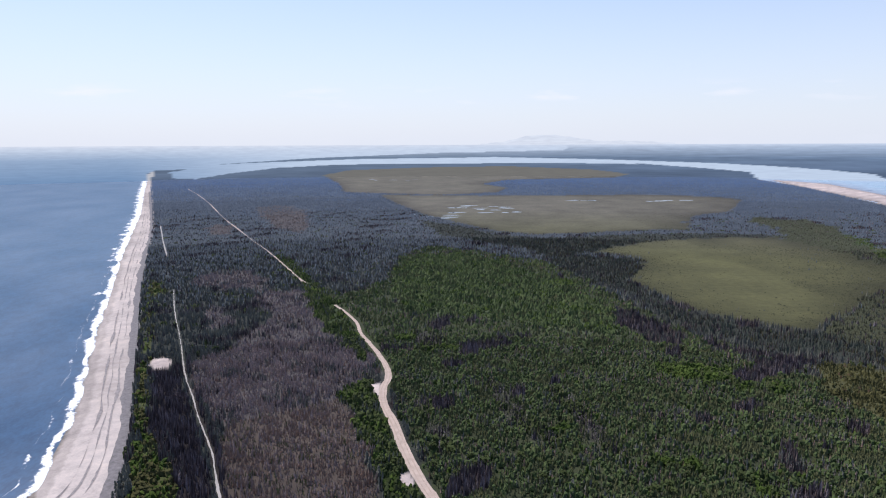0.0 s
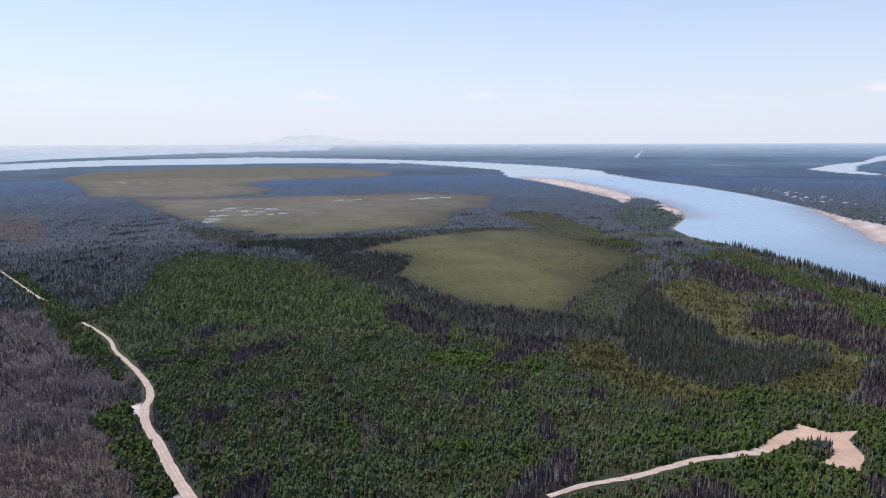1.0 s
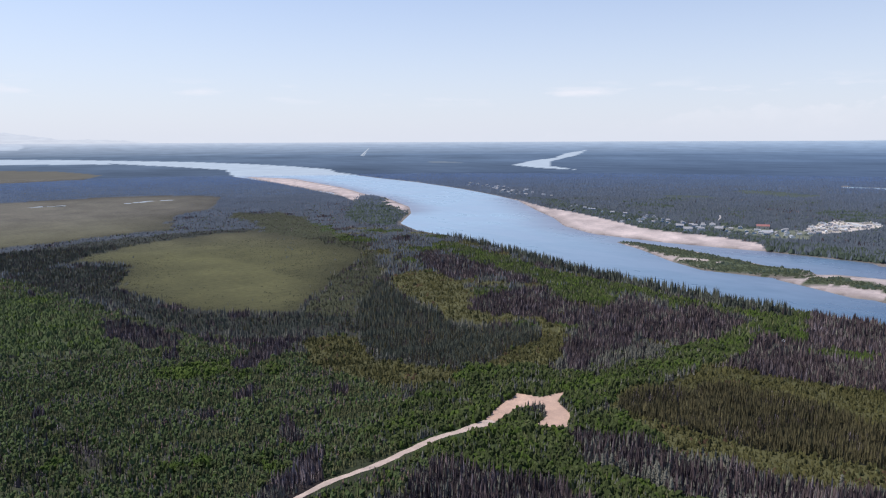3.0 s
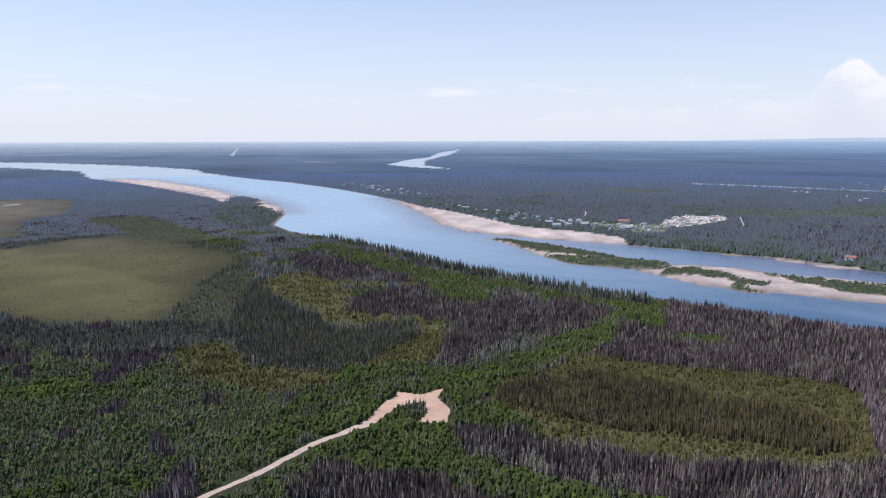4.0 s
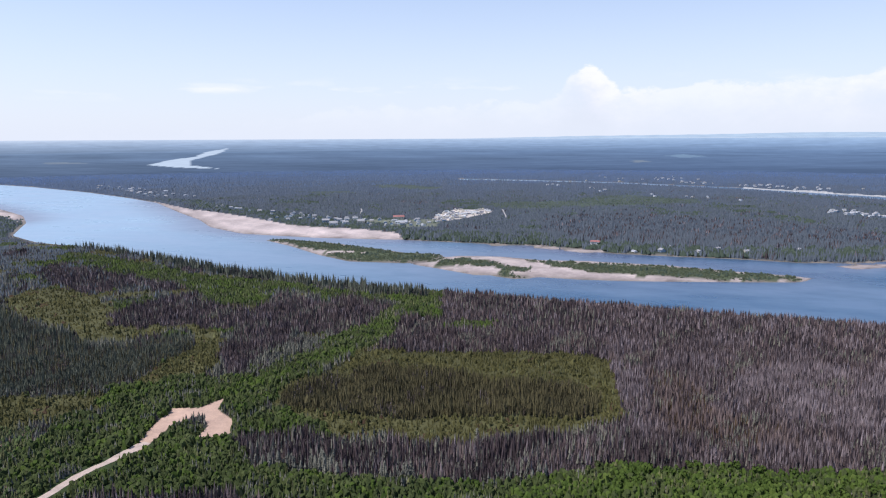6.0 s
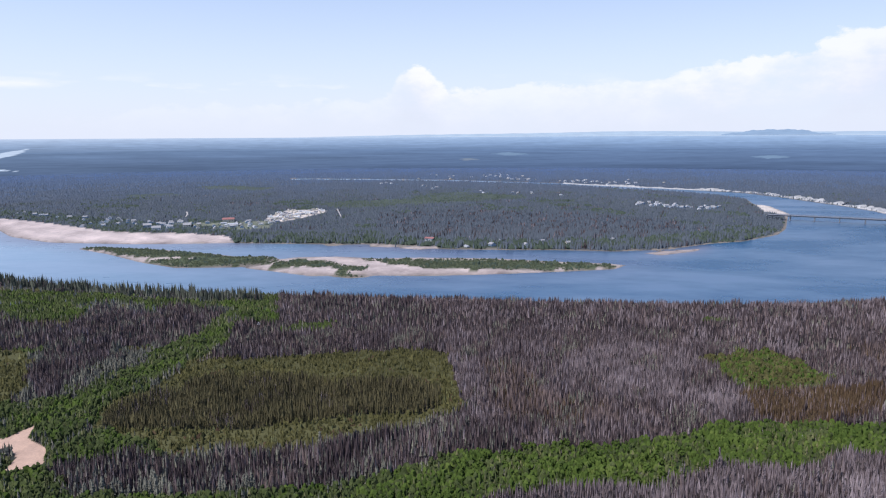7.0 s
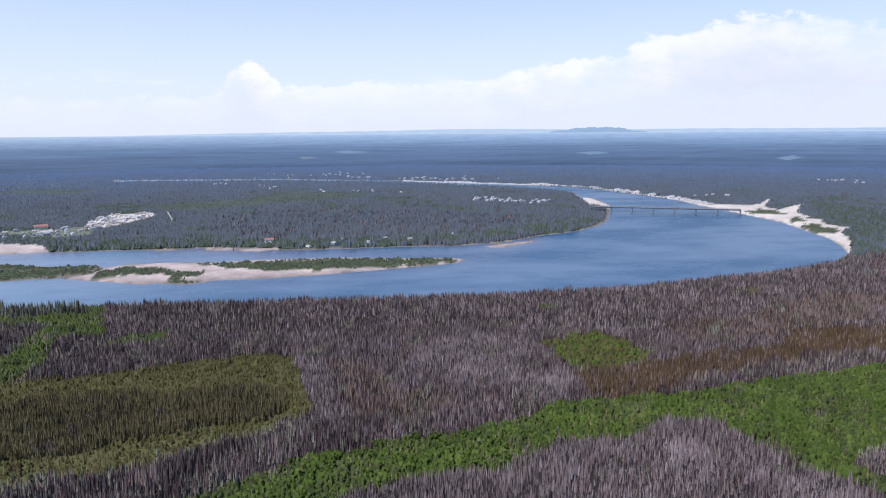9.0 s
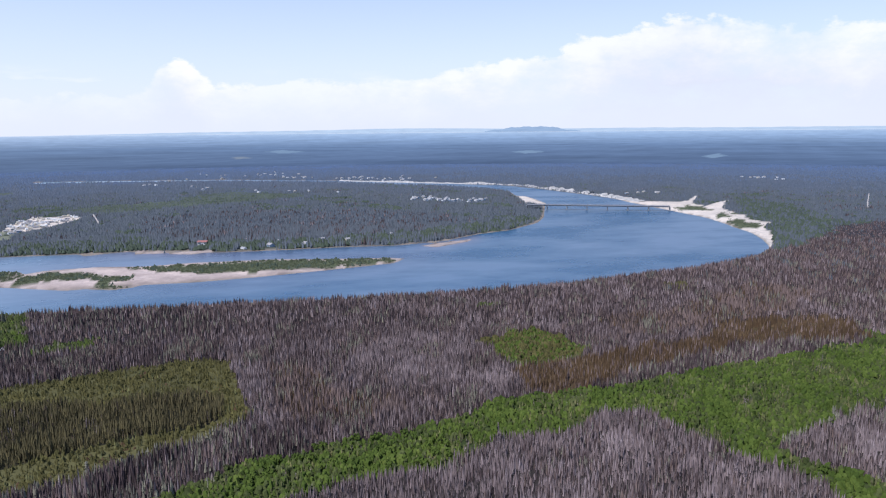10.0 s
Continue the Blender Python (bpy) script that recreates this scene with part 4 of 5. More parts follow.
for off in (-0.85, 0.85):
    c = smooth_line(REGIONS["road"][1], 4.0)
    d = np.gradient(c, axis=0)
    c = c + np.stack([-d[:, 1], d[:, 0]], 1) / np.linalg.norm(d, axis=1)[:, None] * off
    tagged(ribbon("road_rut", c[::2], 0.5, 0.115, M_RUT, 0.5, 3.0, 9), "worn wheel rut in the sandy road", "road", kind="structure")

SHORE = REGIONS["sea"][1][1:12]
for nm, off, wd, peak, lab in (("surf", -0.6, 7.0, 1.0, "white surf breaking on the sandy beach"), ("surf_outer", -8.0, 4.0, 0.5, "thin broken line of outer surf")):
    line = smooth_line(SHORE, 2.0)
    d = np.gradient(line, axis=0)
    side = np.stack([-d[:, 1], d[:, 0]], 1) / np.linalg.norm(d, axis=1)[:, None]
    line = line - side * (off + 1.4 * waves(line, 75, 21) + 0.5 * waves(line, 26, 22))[:, None]
    grow = np.clip(np.linalg.norm(line, axis=1) / 420, 1, 4)
    w = wd * grow * (1 + 0.4 * waves(line, 60, 23)) if nm == "surf" else wd * grow * np.clip(1.6 * waves(line, 50, 24), 0, 2)
    v, f, th, n = [], [], [], len(line)
    steps = (-1, -0.6, -0.2, 0.2, 0.6, 1)
    for s in steps:
        e = line + side * (s * np.clip(w, 0.2, 60) / 2)[:, None]
        v.append(np.column_stack([e, np.full(n, -1.42 + 0.2 * (1 - abs(s)))]))
        th.append(np.full(n, peak * (1 - abs(s))))
    for k in range(len(steps) - 1):
        f += [(k * n + i, k * n + i + 1, (k + 1) * n + i + 1, (k + 1) * n + i) for i in range(n - 1)]
    ob = tagged(sheet(nm, np.vstack(v), f, M_FOAM), lab, "surf", kind="stuff")
    at = ob.data.attributes.new("thick", "FLOAT", "POINT")
    at.data.foreach_set("value", np.concatenate(th).astype(np.float32))

BACK = REGIONS["beach"][1][::-1][1:11]
for frac, wd, seed in ((0.44, 1.1, 4), (0.56, 0.6, 6), (0.70, 1.0, 7), (0.93, 5.0, 5)):
    a, b = smooth_line(SHORE[:9], 6.0), smooth_line(BACK, 6.0)
    k = np.linspace(0, 1, 140)
    ia = np.array([np.interp(k, np.linspace(0, 1, len(a)), a[:, j]) for j in (0, 1)]).T
    d2 = np.linalg.norm(ia[:, None] - b[None], axis=2).argmin(1)
    line = ia * (1 - frac) + b[d2] * frac
    line += np.stack([waves(line, 50, 30 + seed), waves(line, 50, 40 + seed)], 1) * 0.6
    tagged(ribbon("wrack_line", line[::2], wd * np.clip((0.6 if wd < 3 else 1.0) + (0.9 if wd < 3 else 0.25) * waves(smooth_line(line[::2], 3.0), 45, 80 + seed), 0.02, 2), 0.04 if wd > 3 else 0.05 + 0.012 * seed, M_GRAVEL if wd > 3 else M_WRACK, 0.15 if wd > 3 else 0.6, 3.0, seed), "grey line of wrack and gravel along the beach", "wrack", kind="stuff")


# ---- trees ----
def spruce_template(seed, tiers, spokes, trunk=True, narrow=1.0):
    """A spruce one metre high and about 0.3 wide: ragged skirts of drooping boughs round a stem."""
    g = np.random.RandomState(seed)
    v, f = [], []
    for t in range(tiers):
        top = 1.0 - 0.8 * t / tiers if t else 1.0
        low = 1.0 - (t + 1.15) / tiers * 0.86
        rad = (0.05 + 0.13 * ((t + 1) / tiers) ** 0.8) * narrow
        b = len(v)
        v.append((g.uniform(-0.01, 0.01), g.uniform(-0.01, 0.01), top))
        for k in range(spokes):
            a = 2 * math.pi * (k + g.uniform(-0.25, 0.25)) / spokes + t
            rr = rad * (g.uniform(0.85, 1.3) if k % 2 else g.uniform(0.5, 0.8))
            v.append((rr * math.cos(a), rr * math.sin(a), low + g.uniform(-0.04, 0.04)))
        for k in range(spokes):
            f.append((b, b + 1 + k, b + 1 + (k + 1) % spokes))
    if trunk:
        b = len(v)
        v += [(0.018, 0, 0), (-0.01, 0.015, 0), (-0.01, -0.015, 0), (0, 0, 0.9)]
        f += [(b, b + 1, b + 3), (b + 1, b + 2, b + 3), (b + 2, b, b + 3)]
    return np.array(v), np.array(f)


def snag_template(seed, boughs, width=0.10):
    """A dead spruce one metre high: a bare pole with short drooping broken boughs."""
    g = np.random.RandomState(seed)
    v = [(0.02, 0, 0), (-0.012, 0.018, 0), (-0.012, -0.018, 0), (g.uniform(-0.02, 0.02), g.uniform(-0.02, 0.02), 1.0)]
    f = [(0, 1, 3), (1, 2, 3), (2, 0, 3)]
    for k in range(boughs):
        h = 0.16 + 0.78 * (k + g.uniform(0, 0.6)) / boughs
        a = g.uniform(0, 2 * math.pi)
        ln = width * (1.25 - 0.95 * h) * g.uniform(0.7, 1.35)
        c, s = math.cos(a), math.sin(a)
        b = len(v)
        v += [(0.0 - s * 0.035, 0.0 + c * 0.035, h + 0.03), (s * 0.035, -c * 0.035, h + 0.05), (c * ln, s * ln, h - g.uniform(0.05, 0.14))]
        f.append((b, b + 1, b + 2))
    return np.array(v), np.array(f)


def leafy_template(seed, clumps, quad=0.26, wide=0.42, low=0.12):
    """A broad-leaved crown one metre high of many tilted leaf clumps with gaps, on a thin stem."""
    g = np.random.RandomState(seed)
    v, f = [], []
    lobes = [(g.uniform(-0.15, 0.15), g.uniform(-0.15, 0.15), g.uniform(0.45, 0.7)) for _ in range(3)]
    for k in range(clumps):
        lx, ly, lz = lobes[k % 3]
        d = g.normal(size=3)
        d /= np.linalg.norm(d)
        d[2] = abs(d[2]) if g.rand() < 0.7 else d[2]
        rr = g.uniform(0.55, 1.0)
        c = np.array([lx + d[0] * wide * rr * 0.8, ly + d[1] * wide * rr * 0.8, lz + d[2] * 0.34 * rr])
        nrm = d + g.normal(size=3) * 0.4 + np.array([0, 0, 0.3])
        nrm /= np.linalg.norm(nrm)
        u = np.cross(nrm, g.normal(size=3))
        u /= np.linalg.norm(u)
        w = np.cross(nrm, u)
        q = quad * g.uniform(0.7, 1.3)
        b = len(v)
        for su, sw in ((-1, -0.7), (0.9, -1), (1, 0.8), (-0.8, 1)):
            v.append(c + u * su * q * 0.5 * g.uniform(0.7, 1.2) + w * sw * q * 0.5 * g.uniform(0.7, 1.2))
        f += [(b, b + 1, b + 2), (b, b + 2, b + 3)]
    b = len(v)
    v += [(0.02, 0, 0), (-0.012, 0.018, 0), (-0.012, -0.018, 0), (lobes[0][0] * 0.5, lobes[0][1] * 0.5, 0.6)]
    f += [(b, b + 1, b + 3), (b + 1, b + 2, b + 3), (b + 2, b, b + 3)]
    v = np.array(v)
    v[:, 2] = np.maximum(v[:, 2], 0)
    return v, np.array(f)


def dome_template(seed, rings, wide=0.40):
    """A bushy rounded crown one metre high: a lumpy dome whose rim nearly touches the ground."""
    g = np.random.RandomState(seed)
    v, f = [(g.uniform(-0.08, 0.08), g.uniform(-0.08, 0.08), 1.0)], []
    last = None
    for q, n in enumerate(rings):
        k = (q + 1) / len(rings)
        rad, low = wide * math.sin(k * 1.45), 1.0 - 0.85 * k ** 1.7
        b = len(v)
        for i in range(n):
            a = 2 * math.pi * (i + g.uniform(-0.3, 0.3)) / n + q * 0.5
            rr = rad * g.uniform(0.55, 1.3)
            v.append((rr * math.cos(a), rr * math.sin(a), max(0.0, low + g.uniform(-0.2, 0.2))))
        if last is None:
            f += [(0, b + i, b + (i + 1) % n) for i in range(n)]
        else:
            for i in range(n):
                j = (i + 1) % n
                f += [(last + i, b + i, b + j), (last + i, b + j, last + j)]
        last = b
    return np.array(v), np.array(f)


TEMPLATES = {
    "spruce": ([spruce_template(s, 2, 5, False) for s in range(9)], [spruce_template(s + 20, 1, 5, False) for s in range(8)], [spruce_template(s + 40, 1, 3, False, 1.2) for s in range(5)]),
    "snag": ([snag_template(s, 4, 0.12) for s in range(11)], [snag_template(s + 20, 2, 0.14) for s in range(9)], [spruce_template(s + 60, 1, 3, False, 0.8) for s in range(3)]),
    "spire": ([spruce_template(s + 100, 1, 4, False, 0.55) for s in range(14)], [spruce_template(s + 120, 1, 4, False, 0.62) for s in range(8)], [spruce_template(s + 140, 1, 3, False, 0.8) for s in range(3)]),
    "leafy": ([dome_template(s, (5, 5)) for s in range(14)], [dome_template(s + 20, (6,), 0.42) for s in range(8)], [dome_template(s + 40, (4,), 0.42) for s in range(4)]),
    "low": ([dome_template(s + 70, (6,), 0.5) for s in range(8)], [dome_template(s + 90, (5,), 0.5) for s in range(6)], [dome_template(s + 95, (3,), 0.5) for s in range(3)]),
}

# what grows on each kind of ground: share, template, material, height from and to, width factor
GROWTH = {
    "plum": [(0.10, "spire", M_GREY, 3.2, 5.4, 1.0), (0.46, "spire", M_PLUM, 3.2, 5.6, 1.0), (0.16, "snag", M_PLUM, 3.6, 5.8, 0.9), (0.14, "spire", M_RUSSET, 3.2, 5.2, 1.0), (0.14, "spruce", M_SPRUCE, 3, 5.2, 0.55)],
    "pale": [(0.62, "spire", M_GREY, 2.6, 4.8, 1.0), (0.12, "snag", M_GREY, 3, 5.2, 0.9), (0.18, "spire", M_PLUM, 2.6, 4.8, 1.0), (0.06, "spire", M_RUSSET, 2.6, 4.6, 1.0), (0.02, "spruce", M_SPRUCE, 2.4, 4, 0.7)],
    "spruce": [(0.76, "spruce", M_SPRUCE, 3.0, 5.2, 0.8), (0.14, "spire", M_PLUM, 3.4, 5.4, 1.0), (0.06, "snag", M_GREY, 3.5, 5.6, 1.0), (0.04, "leafy", M_DARKLEAF, 2.2, 3.2, 1.0)],
    "darkstand": [(0.93, "spruce", M_TAWNY, 4.0, 6.4, 0.42), (0.05, "snag", M_PLUM, 4, 6.4, 0.8), (0.02, "snag", M_GREY, 4, 6.4, 0.8)],
    "brown": [(0.56, "spruce", M_BROWN, 1.8, 3.2, 0.9), (0.28, "spruce", M_MAUVE, 1.8, 3.2, 0.9), (0.10, "spruce", M_FIR, 1.8, 3.0, 0.9), (0.06, "snag", M_BROWN, 2.4, 4.0, 1.0)],
    "mauve": [(0.60, "spruce", M_MAUVE, 1.9, 3.4, 0.9), (0.20, "spruce", M_BROWN, 1.9, 3.2, 0.9), (0.08, "spire", M_GREY, 2.6, 4.2, 1.0), (0.08, "spire", M_PLUM, 2.6, 4.2, 1.0), (0.04, "spruce", M_SPRUCE, 3, 4.5, 0.8)],
    "ember": [(0.46, "spire", M_RUSSET, 3.0, 5.2, 1.0), (0.18, "spire", M_PLUM, 3.0, 5.4, 1.0), (0.16, "spire", M_RUST, 3.0, 5.0, 1.0), (0.12, "snag", M_PLUM, 3.4, 5.6, 0.9), (0.08, "spruce", M_SPRUCE, 3, 5, 0.6)],
    "fringe": [(0.42, "spruce", M_MOSS, 1.4, 3.0, 0.9), (0.28, "low", M_MOSS, 0.8, 1.5, 1.4), (0.14, "spruce", M_RIM, 2.0, 3.8, 0.7), (0.12, "spire", M_PLUM, 2.0, 3.6, 1.0), (0.04, "spire", M_GREY, 2.0, 3.6, 1.0)],
    "strip": [(0.34, "snag", M_GREY, 3.2, 5.2, 1.1), (0.16, "spire", M_PLUM, 3.2, 5.0, 1.0), (0.30, "spruce", M_FIR, 2.4, 4.0, 1.1), (0.20, "leafy", M_DARKLEAF, 2.2, 3.4, 0.95)],
    "gloom": [(0.44, "spire", M_PLUM, 4.0, 6.4, 1.1), (0.18, "spruce", M_SPRUCE, 3.6, 6.0, 0.6), (0.20, "snag", M_PLUM, 4.2, 6.6, 1.0), (0.10, "spire", M_GREY, 3.6, 6.0, 1.0), (0.08, "spire", M_RUSSET, 3.6, 6.0, 1.0)],
    "lush": [(0.14, "leafy", M_LEAF, 2.0, 3.4, 0.95), (0.56, "leafy", M_MIXLEAF, 2.2, 3.6, 1.0), (0.30, "spruce", M_FIR, 2.4, 4.0, 1.05)],
    "deepstand": [(0.66, "spruce", M_RIM, 3.4, 5.6, 0.45), (0.20, "spruce", M_TAWNY, 3.4, 5.6, 0.42), (0.14, "snag", M_PLUM, 3.6, 5.8, 0.9)],
    "rim": [(0.62, "spruce", M_RIM, 2.2, 4.2, 0.62), (0.22, "spire", M_PLUM, 2.4, 4.4, 1.0), (0.16, "spruce", M_TAWNY, 2.2, 4.2, 0.6)],
    "bright": [(0.46, "leafy", M_OLIVE, 1.8, 3.0, 1.1), (0.40, "leafy", M_LEAF, 1.6, 2.8, 1.1), (0.14, "spruce", M_FIR, 2, 3.6, 1.0)],
    "grey": [(0.28, "spire", M_GREY, 3.0, 5.2, 1.0), (0.40, "spire", M_PLUM, 3.0, 5.4, 1.0), (0.12, "snag", M_PLUM, 3.4, 5.6, 0.9), (0.11, "spire", M_RUSSET, 3.0, 5.2, 1.0), (0.04, "snag", M_GREY, 3.4, 5.6, 0.9), (0.05, "spruce", M_SPRUCE, 3, 5, 0.6)],
    "mixed": [(0.46, "spruce", M_FIR, 2.0, 3.6, 1.1), (0.34, "leafy", M_MIXLEAF, 1.8, 3.0, 0.95), (0.03, "leafy", M_LEAF, 1.8, 2.8, 0.9), (0.06, "spruce", M_SPRUCE, 2.6, 4.2, 0.9), (0.06, "spruce", M_BROWN, 2.0, 3.6, 0.9), (0.05, "snag", M_GREY, 3, 4.6, 1.0)],
    "leaf": [(0.22, "leafy", M_LEAF, 2.0, 3.4, 0.95), (0.56, "leafy", M_DARKLEAF, 2.2, 3.6, 0.95), (0.14, "spruce", M_FIR, 2.6, 4.4, 0.9), (0.08, "spruce", M_SPRUCE, 3, 4.8, 0.7)],
    "olive": [(0.50, "spruce", M_OLIVE, 1.7, 3.3, 1.15), (0.30, "low", M_OLIVE, 1.0, 1.9, 1.1), (0.12, "leafy", M_OLIVE, 1.6, 2.8, 1.0), (0.05, "spruce", M_FIR, 2.2, 4, 0.9), (0.03, "low", M_RUST, 1.0, 2.0, 1.2)],
    "rust": [(0.58, "spire", M_RUST, 3.4, 5.6, 1.2), (0.16, "spire", M_RUSSET, 3.2, 5.2, 1.1), (0.16, "low", M_RUST, 1.5, 2.8, 1.1), (0.10, "snag", M_PLUM, 4, 6, 0.9)],
    "shrub": [(0.85, "low", M_PALESCRUB, 0.8, 1.7, 1.5), (0.15, "leafy", M_RIVERLEAF, 1.6, 3.0, 1.1)],
    "farwood": [(0.93, "spruce", M_HAZESPRUCE, 5.5, 9.0, 0.75), (0.05, "leafy", M_RIVERLEAF, 4, 6, 1.0), (0.02, "snag", M_PLUM, 6, 9, 0.9)],
    "birch": [(0.58, "leafy", M_LEAF, 2.0, 3.6, 0.95), (0.30, "leafy", M_DARKLEAF, 2.0, 3.6, 0.95), (0.10, "spruce", M_FIR, 2.4, 4.4, 0.9), (0.02, "snag", M_GREY, 3, 4.6, 0.9)],
    "bankspruce": [(0.76, "spruce", M_RIM, 6.0, 10.0, 0.55), (0.24, "snag", M_PLUM, 6.5, 9.5, 0.9)],
    "farsnag": [(0.74, "spruce", M_HAZESPRUCE, 6, 9, 0.7), (0.22, "spire", M_PLUM, 6, 9, 0.8), (0.04, "spire", M_GREY, 6, 9, 0.8)],
    "shoremix": [(0.60, "leafy", M_RIVERLEAF, 4, 6.5, 1.0), (0.40, "spruce", M_HAZESPRUCE, 5, 9, 0.9)],
    "bog": [(0.03, "spruce", M_SPRUCE, 1.5, 2.8, 0.8), (0.97, "low", M_MOSS, 0.4, 0.9, 1.7)],
    "meadow": [(0.7, "leafy", M_RIVERLEAF, 2, 4, 1.0), (0.3, "spruce", M_HAZESPRUCE, 4, 7, 0.8)],
    "village": [(0.35, "leafy", M_RIVERLEAF, 4, 6, 1.0), (0.15, "spruce", M_HAZESPRUCE, 5, 8, 1.0)],
}
NAMES = {"spruce": ("spruce_wood", "dark green spruce wood", "wood"), "spire": ("dead_spire_wood", "mauve-grey wood of dense dead spruce spires", "dead wood"), "snag": ("dead_spruce_wood", "grey wood of dead standing spruce", "dead wood"),
         "leafy": ("broadleaf_thicket", "green thicket of young broad-leaved trees", "thicket"), "low": ("heath_scrub", "low olive heath scrub", "scrub")}
LABELS = {("leafy", "dull_thicket_leaves"): ("mixed_thicket", "muted green thicket of broad-leaved saplings", "thicket"), ("spruce", "bogside_spruce_needles"): ("bogside_spruce_wood", "dark low spruce wood fringing the bog", "wood"), ("spruce", "hazed_spruce_far"): ("far_spruce_wood", "spruce wood of the far plain, tinted blue-grey for haze", "wood"), ("spruce", "hazed_spruce_farther"): ("far_spruce_wood", "spruce wood of the far plain, tinted dull blue for haze", "wood"), ("spruce", "hazed_spruce_farthest"): ("far_spruce_wood", "spruce wood towards the skyline, tinted pale blue for haze", "wood"), ("spruce", "mauve_dead_needles"): ("withered_young_wood", "mauve-brown wood of withered young spruce", "dead wood"), ("spire", "rusty_scrub"): ("rusty_spire_wood", "rusty brown wood of dying spruce spires", "dead wood"), ("leafy", "heath_scrub"): ("olive_thicket", "olive green low thicket on open heath", "thicket"), ("spire", "russet_dead_twigs"): ("brown_spire_wood", "brown wood of dense dying spruce spires", "dead wood"), ("spire", "dull_dead_twigs"): ("dull_spire_wood", "dull brown-mauve wood of dead spruce spires", "dead wood"), ("spruce", "heath_scrub"): ("olive_spruce_scrub", "olive scrub of young spruce on open heath", "scrub"), ("spruce", "young_fir_needles"): ("young_fir_wood", "olive green wood of young fir", "wood"), ("leafy", "riverside_leaves"): ("riverside_thicket", "grey-green riverside thicket of broad-leaved trees", "thicket"), ("spruce", "brown_dead_needles"): ("brown_spruce_wood", "brown wood of dying spruce with dead needles", "dead wood"), ("snag", "brown_dead_needles"): ("brown_snag_wood", "brown dead spruce poles with broken boughs", "dead wood"),
          ("spruce", "hazed_spruce"): ("riverside_spruce_wood", "spruce wood across the river, tinted blue-green for haze", "wood"), ("low", "rusty_scrub"): ("rusty_scrub", "rusty brown low scrub", "scrub"),
          ("leafy", "alder_leaves"): ("alder_thicket", "dark green alder thicket", "thicket"), ("low", "alder_leaves"): ("shore_scrub", "dark green low shore scrub", "scrub"), ("spruce", "tawny_spruce_needles"): ("spruce_stand", "dense stand of slim dark spruce with olive tops", "wood"), ("low", "bog_shrub"): ("bog_shrubs", "low dark shrubs fringing the bog", "scrub"), ("low", "shore_willow"): ("willow_scrub", "pale green low willow scrub on the sandbar", "scrub"),
          ("snag", "dull_dead_twigs"): ("dull_snag_wood", "dull purple-brown wood of dead spruce", "dead wood"), ("spruce", "dull_dead_twigs"): ("withered_spruce_wood", "withered purple-brown spruce wood", "dead wood")}


def off_roads(p, gap):
    ok = np.ones(len(p), bool)
    for line, width in LINES.values():
        ok &= line_distance(p, line) > width / 2 + gap
    return ok


def off_lots(p):
    """Keeps a yard open round every building, wider towards the river front."""
    ok = np.ones(len(p), bool)
    for c in CLEAR:
        d = p - c
        ok &= (d[:, 0] ** 2 + d[:, 1] ** 2) > 42
        # an open front yard
        f = p - c * (1 - 9 / np.hypot(*c))
        ok &= (f[:, 0] ** 2 + f[:, 1] ** 2) > 60
    return ok


def plant(name, tmpl, mat, p, h, w, seed, soft=False):
    """Joins a tree of its own height, lean, turn and tone at every point into one mesh."""
    g = np.random.RandomState(seed)
    pick = g.randint(0, len(tmpl), len(p))
    vs, fs, ts, base = [], [], [], 0
    for k, (tv, tf) in enumerate(tmpl):
        m = pick == k
        n = int(m.sum())
        if not n:
            continue
        a = g.uniform(0, 2 * math.pi, n)
        c, s = np.cos(a)[:, None], np.sin(a)[:, None]
        ww = (h[m] * w * g.uniform(0.8, 1.25, n))[:, None]
        x, y, z = tv[:, 0][None] * ww, tv[:, 1][None] * ww, tv[:, 2][None] * h[m][:, None]
        lean = g.normal(0, 0.03, (n, 2))
        X = p[m, 0][:, None] + x * c - y * s + z * lean[:, :1]
        Y = p[m, 1][:, None] + x * s + y * c + z * lean[:, 1:]
        Z = z + p[m, 2][:, None] - 0.1
        vs.append(np.stack([X, Y, Z], 2).reshape(-1, 3))
        fs.append((tf[None] + (base + np.arange(n) * len(tv))[:, None, None]).reshape(-1, 3))
        ts.append(np.repeat(g.uniform(0, 1, n), len(tv)))
        base += n * len(tv)
    ob = sheet(name, np.vstack(vs), np.vstack(fs), mat, smooth=soft)
    at = ob.data.attributes.new("tone", "FLOAT", "POINT")
    at.data.foreach_set("value", np.concatenate(ts).astype(np.float32))
    return ob


BANDS = [(195, 430, 0.42, 0.95, 1.0), (430, 900, 0.17, 0.9, 1.1), (900, 1600, 0.066, 0.5, 1.25), (1600, 2650, 0.022, 0.55, 1.9)]
SPARSE = {"meadow": 0.45, "birch": 1.7, "bankspruce": 1.3, "bog": 1.0, "farsnag": 1.0, "shoremix": 1.0, "olive": 1.2, "bright": 1.4, "fringe": 1.4, "strip": 1.5, "gloom": 1.7, "lush": 1.8, "rim": 2.2, "deepstand": 2.8, "village": 0.3, "mixed": 1.6, "leaf": 1.5, "shrub": 1.1, "brown": 1.9, "mauve": 1.9, "grey": 2.8, "ember": 2.8, "pale": 3.0, "plum": 2.6, "spruce": 1.4, "farwood": 1.0, "darkstand": 2.6, "rust": 2.6}


